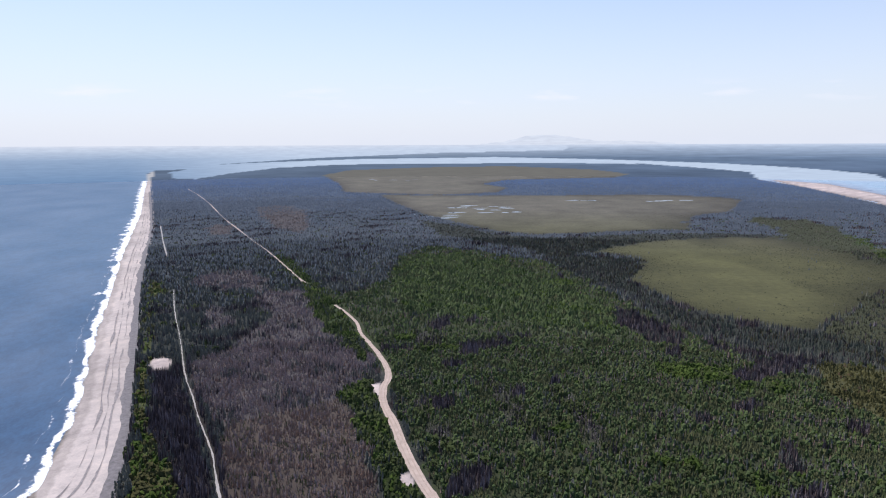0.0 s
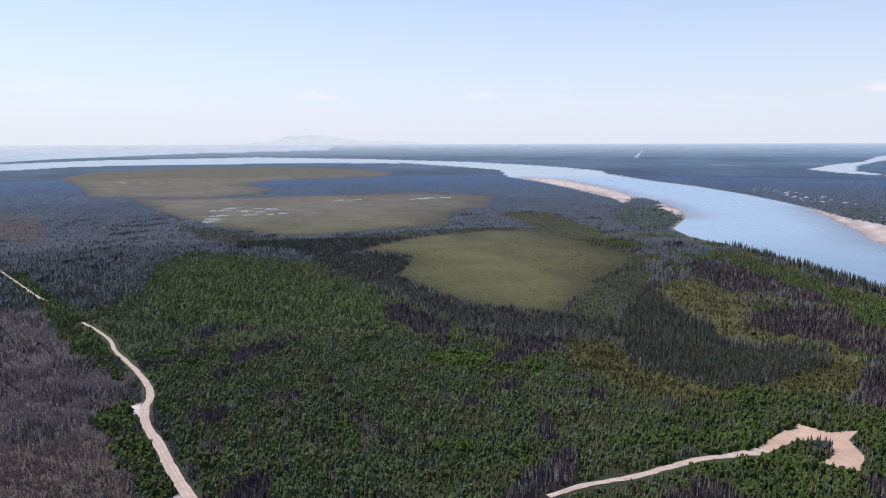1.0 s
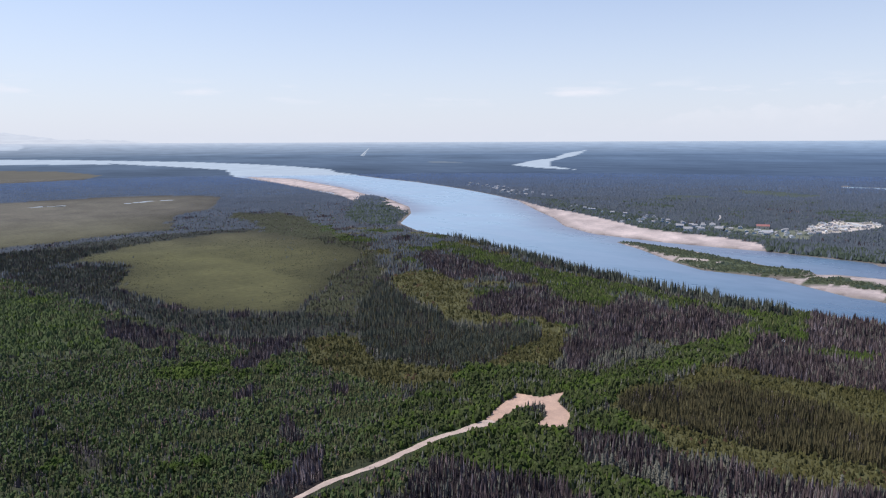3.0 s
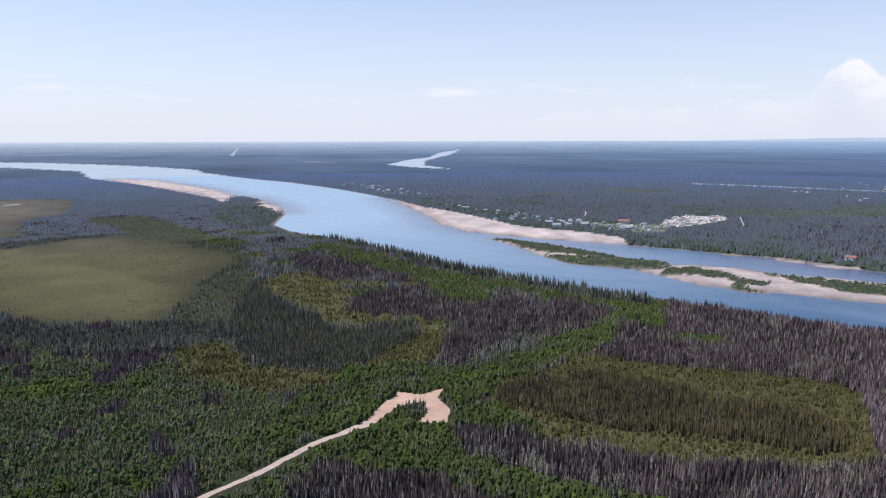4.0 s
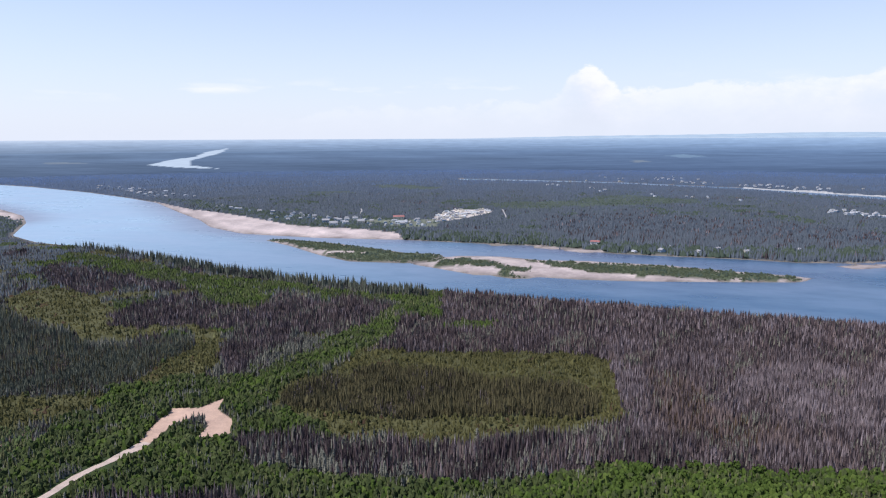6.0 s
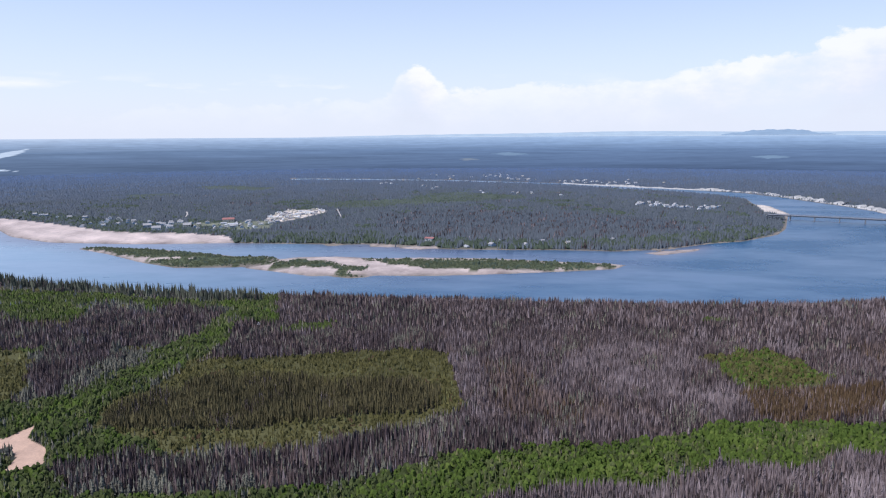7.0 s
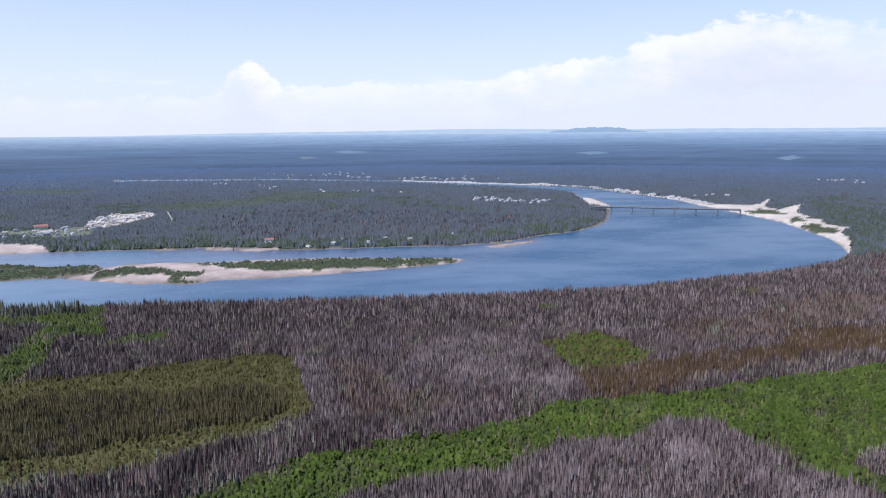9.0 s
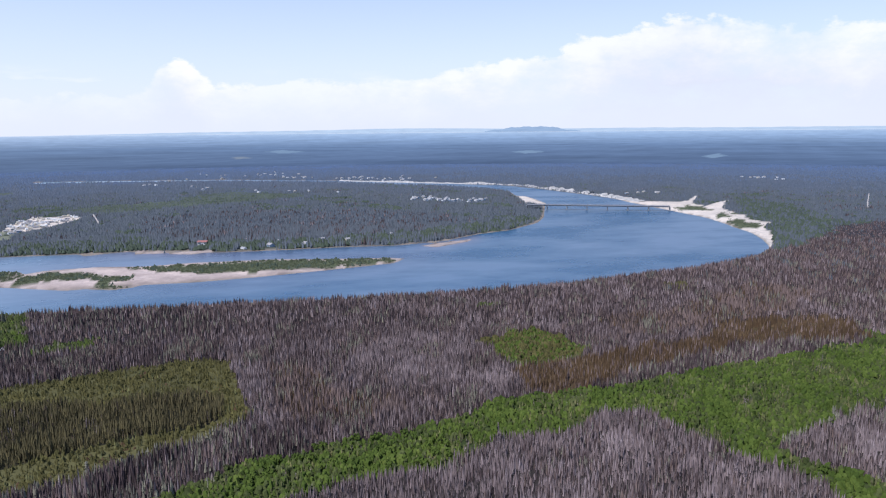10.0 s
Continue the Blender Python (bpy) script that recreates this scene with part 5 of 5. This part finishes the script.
def build_woods():
    g = np.random.RandomState(11)
    for b, (r0, r1, dens, tall, wide) in enumerate(BANDS):
        a0, a1 = radians(-35), radians(135)
        count = int(0.5 * (a1 - a0) * (r1 * r1 - r0 * r0) * dens * 3.0)
        a = g.uniform(a0, a1, count)
        r = np.sqrt(g.uniform(r0 * r0, r1 * r1, count))
        p = np.column_stack([r * np.sin(a), r * np.cos(a)])
        kind, _ = classify(p)
        keep = np.array([SPARSE.get(k, 0) for k in KINDS])[kind] / 3.0
        moss = kind == KINDS.index("bog")
        if moss.any():
            deep = np.full(int(moss.sum()), 0.0)
            for name in ("bog_far", "bog_mid", "bog_near"):
                deep = np.maximum(deep, signed(p[moss], REGIONS[name][1]))
            keep[moss] *= 0.9 * np.exp(-deep / np.where(p[moss][:, 0] > 300, 60, 18))
        keep *= 1 + 0.3 * waves(p, 17, 74)
        ok = g.uniform(0, 1, count) < keep
        for name in ("sea", "river", "lagoon"):
            ok &= ~inside(p, REGIONS[name][1]) | np.isin(kind, [KINDS.index("shrub"), KINDS.index("shoremix")])
        p, kind, r = p[ok], kind[ok], r[ok]
        s = inland(p)
        open_sand = np.zeros(len(p), bool)
        for reach in (1.0, 1.013):
            for name in ("sand_patch", "clearing", "beach", "yard"):
                open_sand |= inside(p * reach, REGIONS[name][1])
        ok = (s > 3.5) & off_roads(p, 0.8) & (off_roads(p * 1.014, 0.2) | (r > 480)) & ~open_sand
        ok[r > 700] &= off_lots(p[r > 700])
        p, kind, s = p[ok], kind[ok], s[ok]
        z = np.clip(-1.5 + s * 0.11 / np.clip(np.linalg.norm(p, axis=1) / 700, 1, 4), -6, 0)
        p = np.column_stack([p, z])
        away = np.linalg.norm(p[:, :2], axis=1)
        # haze painted into the woods: the colour goes over into blue by broad, ragged belts
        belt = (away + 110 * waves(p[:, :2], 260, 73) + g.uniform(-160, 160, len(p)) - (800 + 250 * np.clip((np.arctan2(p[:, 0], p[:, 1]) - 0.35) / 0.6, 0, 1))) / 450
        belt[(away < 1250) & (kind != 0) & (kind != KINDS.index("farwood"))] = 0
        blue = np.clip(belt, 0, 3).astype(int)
        # nearer in, spruce is swapped for its hazed colour with growing distance
        hazed_stock = g.uniform(0, 1, len(p)) < np.clip((np.linalg.norm(p[:, :2], axis=1) - 520) / 420, 0, 1)
        mood = g.uniform(0, 1, len(p)) + 0.32 * waves(p[:, :2], 55, 71) + 0.22 * waves(p[:, :2], 21, 72)
        u = np.zeros(len(p))
        for ki in range(len(KINDS)):
            m = np.nonzero(kind == ki)[0]
            u[m[np.argsort(mood[m])]] = (np.arange(len(m)) + 0.5) / max(len(m), 1)
        lots = {}
        for ki, kname in enumerate(KINDS):
            if kname not in GROWTH:
                continue
            lo = 0.0
            for share, t, mat, h0, h1, wf in GROWTH[kname]:
                hit = (kind == ki) & (u >= lo) & (u < lo + share)
                lo += share
                far = hazed_stock & (mat is M_SPRUCE)
                for m, mat, t in ((hit & ~far & (blue == 0), mat, t), (hit & far & (blue == 0), M_HAZESPRUCE, t), *((hit & (blue == k + 1), HAZE_TONES[k], "spruce") for k in range(3))):
                    if not m.any():
                        continue
                    h = (h0 + (h1 - h0) * g.uniform(-0.35, 1.0, int(m.sum()))) * tall * (1 + 0.14 * waves(p[m][:, :2], 40, 50) + 0.16 * waves(p[m][:, :2], 15, 51))
                    h *= np.clip((3300 - np.linalg.norm(p[m][:, :2], axis=1)) / 1100, 0.5, 1)
                    lots.setdefault((kname, t, mat.name), []).append((p[m], h, wf, mat))
        for (kname, t, mn), items in lots.items():
            for q, h, wf, mat in items:
                nm, lab, cat = LABELS.get((t, mn), NAMES[t])
                ob = plant(nm, TEMPLATES[t][min(b, 2)], mat, q, h, wf * wide / tall, 100 + b, soft=(b >= 1 and (mat is M_HAZESPRUCE or mat in HAZE_TONES)))
                tagged(ob, lab, cat, kind="stuff")


# ---- cuts through the woods and bog pools ----
lay("track_cut", "cut_a", 1.7, M_TRACK, "pale sandy cut through the far spruce", cat="track", ragged=0.5)
lay("track_cut_b", "cut_b", 2.0, M_TRACK, "short pale cut in the spruce wood", cat="track", ragged=0.5)
lay("track_cut_c", "cut_c", 2.2, M_TRACK, "short pale cut behind the village", cat="track", ragged=0.5)


def pool(x, y, rx, ry, turn, seed):
    g = np.random.RandomState(seed)
    n = 16
    a = np.linspace(0, 2 * math.pi, n, endpoint=False)
    k = 1 + g.uniform(-0.3, 0.3, n)
    c, s = math.cos(turn), math.sin(turn)
    rim = np.column_stack([x + rx * k * np.cos(a) * c - ry * k * np.sin(a) * s, y + rx * k * np.cos(a) * s + ry * k * np.sin(a) * c, np.full(n, 0.08)])
    v = np.vstack([[[x, y, 0.08]], rim])
    f = [(0, 1 + i, 1 + (i + 1) % n) for i in range(n)]
    tagged(sheet("bog_pool", v, f, M_POOL), "small open pool shining in the bog moss", "pool", group="bog pools")


g = np.random.RandomState(77)
for cx, cy, sx, sy, count in ((70, 1290, 60, 110, 18), (-20, 1180, 40, 40, 6), (320, 1490, 50, 20, 6), (470, 1480, 50, 20, 6), (-170, 2400, 90, 60, 6)):
    for _ in range(count):
        pool(cx + g.uniform(-sx, sx), cy + g.uniform(-sy, sy), g.uniform(5, 16), g.uniform(3, 8), g.uniform(-0.3, 0.3), g.randint(1000))


# ---- bluffs of pale sand along the far bank ----
def bluff(line, seed, tall=1.0):
    """A steep, gullied sand face between the water and the wood."""
    c = smooth_line(line, 6.0)
    d = np.gradient(c, axis=0)
    out = np.stack([d[:, 1], -d[:, 0]], 1) / np.linalg.norm(d, axis=1)[:, None]
    if (out @ c.T).trace() < 0:
        out = -out
    g = np.random.RandomState(seed)
    n = len(c)
    h = tall * np.clip(2.0 + 4 * waves(c, 70, seed) + 3.0 * waves(c, 23, seed + 1), 0.2, 9)
    v = []
    for k, (o, zz) in enumerate(((0, -1.4), (2, 0.15), (5, 0.6), (8, 1.0), (14, 1.02))):
        e = c + out * (o + g.uniform(-1, 1, n) * (0 < k < 4))[:, None]
        v.append(np.column_stack([e, np.where(zz < 0, zz, h * zz)]))
    f = [(k * n + i, k * n + i + 1, (k + 1) * n + i + 1, (k + 1) * n + i) for k in range(4) for i in range(n - 1)]
    return sheet("sand_bluff", np.vstack(v), f, M_BLUFF)


M_BLUFF = plain("bluff_sand", (0.34, 0.33, 0.31), 0.95, 0.35, 0.12)
BL = REGIONS["bluff"][1]
for a, b, tall in ((0, 2, 1.0), (2, 4, 0.9), (4, 6, 0.45), (6, 8, 0.5)):
    tagged(bluff(BL[a:b + 1], 60 + a, tall), "steep pale sand bluff above the river bank", "bluff", kind="structure")


# ---- bridge ----
M_DECK = plain("stained_concrete", (0.20, 0.205, 0.22), 0.8, 0.15, 0.4)


def build_bridge(a, b, spans):
    a, b = Vector((*a, 0)), Vector((*b, 0))
    length, ang = (b - a).length, math.atan2(b.y - a.y, b.x - a.x)
    root = new("road_bridge")
    root.matrix_world = Matrix.Translation(a) @ Matrix.Rotation(ang, 4, "Z")
    tagged(root, "long low steel girder bridge on concrete piers over the river", "bridge")
    bm = box(bmesh.new(), length / 2, 0, 6.0, length, 9.0, 0.35)
    part("deck", bm, M_DECK, root, "dark grey concrete deck")
    for y in (-3, 3):
        part("girder", box(bmesh.new(), length / 2, y, 5.1, length, 0.5, 1.4), M_STEEL, root)
    for y in (-4.3, 4.3):
        bm = box(bmesh.new(), length / 2, y, 7.15, length, 0.12, 0.12)
        box(bm, length / 2, y, 6.7, length, 0.1, 0.1)
        for k in range(int(length / 6)):
            box(bm, 3 + k * 6, y, 6.65, 0.14, 0.14, 1.0)
        part("railing", bm, M_STEEL, root)
    for k in range(spans + 1):
        x = length * k / spans
        bm = box(bmesh.new(), x, 0, 4.1, 1.6, 9.0, 0.7)
        for y in (-3, 3):
            bmesh.ops.create_cone(bm, cap_ends=True, segments=10, radius1=0.95, radius2=0.8, depth=6.4, matrix=Matrix.Translation((x, y, 0.7)))
        part("pier", bm, M_DECK, root)


build_bridge((1071, -316), (993, -516), 7)


# ---- buildings ----
def house(wall_mat, roof_mat, w, d, h, rise, label, cat="house"):
    root = new("house")
    tagged(root, label, cat)
    bm = box(bmesh.new(), 0, 0, h / 2, w, d, h)
    gable = [bm.verts.new(c) for c in ((-w / 2, -d / 2, h), (-w / 2, d / 2, h), (-w / 2, 0, h + rise), (w / 2, -d / 2, h), (w / 2, d / 2, h), (w / 2, 0, h + rise))]
    bm.faces.new(gable[:3])
    bm.faces.new(gable[3:])
    part("wall", bm, wall_mat, root)
    bm = bmesh.new()
    e = 0.45
    slope = rise / (d / 2)
    for s in (-1, 1):
        y0, z0 = s * (d / 2 + e), h - e * slope
        low = [bm.verts.new((x, y0, z0 + t)) for t in (0.05, 0.25) for x in (-w / 2 - e, w / 2 + e)]
        top = [bm.verts.new((x, 0, h + rise + t)) for t in (0.05, 0.25) for x in (-w / 2 - e, w / 2 + e)]
        for q in ((low[0], low[1], top[1], top[0]), (low[2], low[3], top[3], top[2]), (low[0], low[1], low[3], low[2]), (low[0], low[2], top[2], top[0]), (low[1], low[3], top[3], top[1])):
            bm.faces.new(q)
    bmesh.ops.recalc_face_normals(bm, faces=bm.faces)
    part("roof", bm, roof_mat, root)
    part("door", box(bmesh.new(), w * 0.1, -d / 2 - 0.03, 1.05, 1.0, 0.08, 2.1), M_DOOR, root)
    for x in (-0.3, 0.34):
        win = part("window", box(bmesh.new(), w * x, -d / 2 - 0.03, h * 0.58, 1.5, 0.08, 1.1), M_WHITE, root)
        part("pane", box(bmesh.new(), w * x, -d / 2 - 0.08, h * 0.58, 1.3, 0.04, 0.9), M_GLASS, win)
    part("chimney", box(bmesh.new(), w * 0.22, d * 0.12, h + rise, 0.7, 0.7, 1.6), M_CONCRETE, root)
    return root


def caravan(skin=M_WHITE, hue="white"):
    root = new("caravan")
    tagged(root, hue + " caravan parked on a sandy lot", "caravan", group="caravans on the lot")
    bm = box(bmesh.new(), 0, 0, 1.65, 7.0, 2.4, 2.3)
    bmesh.ops.bevel(bm, geom=bm.edges[:], offset=0.3, segments=2, affect="EDGES")
    part("body", bm, skin, root)
    part("window", box(bmesh.new(), -1.2, -1.22, 1.9, 1.6, 0.06, 0.8), M_GLASS, root)
    part("door", box(bmesh.new(), 1.4, -1.22, 1.5, 0.8, 0.06, 1.8), M_CONCRETE, root)
    for y in (-1.05, 1.05):
        bm = bmesh.new()
        bmesh.ops.create_cone(bm, cap_ends=True, segments=10, radius1=0.38, radius2=0.38, depth=0.25, matrix=Matrix.Translation((0, y, 0.38)) @ Matrix.Rotation(math.pi / 2, 4, "X"))
        part("wheel", bm, M_STEEL, root)
    part("drawbar", box(bmesh.new(), 4.1, 0, 0.6, 1.4, 0.12, 0.12), M_STEEL, root)
    return root


HOUSES = [house(M_WHITE, M_ROOF, 11, 8, 3.2, 2.2, "white clapboard house with grey shingle roof"),
          house(M_CREAM, M_ROOF, 10, 7.5, 3.0, 2.4, "cream sided house with grey roof among trees"),
          house(M_BLUE, M_ROOF, 10, 8, 3.0, 2.0, "blue sided cottage with grey roof"),
          house(M_WHITE, M_CONCRETE, 13, 7, 2.9, 1.4, "white bungalow with pale metal roof"),
          house(M_WHITE, M_REDROOF, 10, 7, 3.8, 1.2, "large white house with an orange-red roof near the shore")]
CLEAR = []


def settle(line, count, spread, seed, gap=13.0, kinds=(0, 1, 2, 3, 1, 0, 2), group="village houses"):
    """Houses scattered along a line, each turned as its lot lies."""
    g = np.random.RandomState(seed)
    line = np.array(line, float)
    seg = np.linalg.norm(np.diff(line, axis=0), axis=1)
    at = np.concatenate([[0], np.cumsum(seg)])
    done, tries = 0, 0
    while done < count and tries < count * 30:
        tries += 1
        t = g.uniform(0, at[-1])
        p = np.array([np.interp(t, at, line[:, j]) for j in (0, 1)]) + g.normal(0, spread, 2)
        if any((p[0] - c[0]) ** 2 + (p[1] - c[1]) ** 2 < gap * gap for c in CLEAR) or inland(p[None])[0] < 6:
            continue
        CLEAR.append(p)
        src = HOUSES[kinds[g.randint(len(kinds))]]
        ob = copy_thing(src, pose(p[0], p[1], -0.02, 0, 0, g.choice([-60, -70, 20, 30, -150]) + g.uniform(-12, 12)) @ Matrix.Scale(g.uniform(0.45, 0.75), 4))
        tagged(ob, group=group)
        done += 1


settle([(1389, 1620), (1326, 1394), (1230, 1196), (1163, 1030)], 34, 22, 200)
settle([(1042, 855), (980, 722), (943, 614), (925, 532)], 18, 12, 201)
settle([(912, 636), (923, 559), (907, 473), (914, 389)], 32, 16, 202)
settle([(893, 422), (953, 389)], 14, 9, 203)
settle([(773, 81), (786, 38), (798, -26), (811, -78)], 7, 10, 204, 26.0)
settle([(1277, -168), (1224, -224), (1223, -282)], 26, 14, 205)
settle([(2090, 300), (2110, 134), (1916, -16), (1865, -119), (1813, -273)], 44, 30, 206)
settle([(1776, 398), (1502, 144), (1499, 24), (1427, -12)], 12, 30, 207)
settle([(1666, -1095), (1583, -1064), (1534, -1083)], 10, 18, 208)
settle([(1740, 380), (2178, 342), (2091, 195), (2239, 135)], 10, 25, 209)
settle([(1252, -552), (1299, -620), (1253, -644)], 5, 10, 210)
for k, ob in enumerate(HOUSES):
    x, y, turn = ((858, 505, -62), (893, 480, -70), (884, 533, -60), (905, 420, -75), (796, 131, -100))[k]
    ob.matrix_world = pose(x, y, -0.02, 0, 0, turn)
    tagged(ob, group="village houses")
    CLEAR.append(np.array((x, y)))

hall = house(M_CREAM, M_REDROOF, 16, 9, 3.6, 2.0, "large village hall with long red roof", "hall")
hall.matrix_world = pose(955, 450, -0.02, 0, 0, -64)
CLEAR.append(np.array((955, 450)))

van = caravan()
van.matrix_world = pose(1010, 392, 0, 0, 0, 20)
vans = [van, caravan(M_CREAM, "cream"), caravan(M_CONCRETE, "grey")]
vans[1].matrix_world, vans[2].matrix_world = pose(1030, 385, 0, 0, 0, 25), pose(985, 383, 0, 0, 0, 110)
g = np.random.RandomState(91)
YARD = REGIONS["yard"][1]
spots = []
while len(spots) < 60:
    p = np.array((g.uniform(945, 1125), g.uniform(350, 425)))
    if not inside(p[None], YARD)[0] or any(np.hypot(*(p - q)) < 6.5 for q in spots) or g.rand() < (p[0] - 1060) / 70:
        continue
    spots.append(p)
    copy_thing(vans[g.randint(3)], pose(p[0], p[1], 0, 0, 0, g.choice([20, 25, 110, -65]) + g.uniform(-15, 15)))

shed = house(M_WHITE, M_CONCRETE, 1.3, 1.1, 1.2, 0.3, "tiny white cabin at the edge of the green belt", "cabin")
shed.matrix_world = pose(419, 181, 0, 0, 0, -60)
CLEAR.append(np.array((419, 181)))


# ---- single trees at the edge of the woods that lie nearest ----
def single(kind, seed):
    """A tree of its own: trunk and crown."""
    g = np.random.RandomState(seed)
    if kind == "spruce":
        tv, tf = spruce_template(seed, 6, 8, False)
        h, w, mat, label, cat = 6.2, 1.15, M_SPRUCE, "dark green narrow spruce in the mixed wood", "spruce"
    elif kind == "dead_spruce":
        tv, tf = snag_template(seed, 30, 0.11)
        tv, tf = tv[4:], tf[3:] - 4
        h, w, mat, label, cat = 6.8, 1.15, M_GREY, "grey dead spruce with short broken boughs", "dead tree"
    else:
        tv, tf = leafy_template(seed, 60, 0.17)
        tv, tf = tv[:-4], tf[:-3]
        h, w, mat, label, cat = 3.8, 1.05, M_LEAF if kind == "birch" else M_DARKLEAF, "young leafy %s with a ragged green crown" % kind, "broadleaf tree"
    root = new(kind + "_tree")
    tagged(root, label, cat)
    crown = sheet("crown", tv * np.array((h * w, h * w, h)), tf, mat, smooth=False)
    at = crown.data.attributes.new("tone", "FLOAT", "POINT")
    at.data.foreach_set("value", np.full(len(tv), g.uniform(0.2, 0.8), np.float32))
    crown.parent = root
    bm = bmesh.new()
    tall = h * (0.62 if kind in ("birch", "alder") else 0.97)
    bmesh.ops.create_cone(bm, cap_ends=True, segments=6, radius1=0.11, radius2=0.025, depth=tall, matrix=Matrix.Translation((0, 0, tall / 2)))
    part("trunk", bm, M_GREY_BARK if kind == "dead_spruce" else M_BARK, root)
    return root


M_GREY_BARK = plain("bleached_bark", (0.30, 0.26, 0.26), 0.9, 0.25, 2.0)


def plant_singles():
    g = np.random.RandomState(123)
    wants = {"grey": "dead_spruce", "birch": "birch", "leaf": "alder", "mixed": "alder", "spruce": "spruce", "pale": "dead_spruce", "plum": "dead_spruce"}
    made, counts = {}, {}
    for kind in ("dead_spruce", "birch", "alder", "spruce"):
        made[kind] = [single(kind, 300 + k) for k in range(4)]
        counts[kind] = 0
    a = np.radians(g.uniform(-30, 130, 2600))
    r = g.uniform(238, 268, 2600)
    p = np.column_stack([r * np.sin(a), r * np.cos(a)])
    kinds, _ = classify(p)
    ok = off_roads(p, 2.0) & off_roads(p * 1.016, 0.5) & (inland(p) > 5)
    used = {k: 0 for k in made}
    for q, k, fine in zip(p, kinds, ok):
        kind = wants.get(KINDS[k])
        if not fine or kind is None or counts[kind] >= 78:
            continue
        m = pose(q[0], q[1], -0.1, g.uniform(-3, 3), g.uniform(-3, 3), g.uniform(0, 360)) @ Matrix.Scale(g.uniform(0.75, 1.2), 4)
        if used[kind] < 4:
            made[kind][used[kind]].matrix_basis = m
            used[kind] += 1
        else:
            copy_thing(made[kind][g.randint(4)], m)
        counts[kind] += 1


plant_singles()

build_woods()
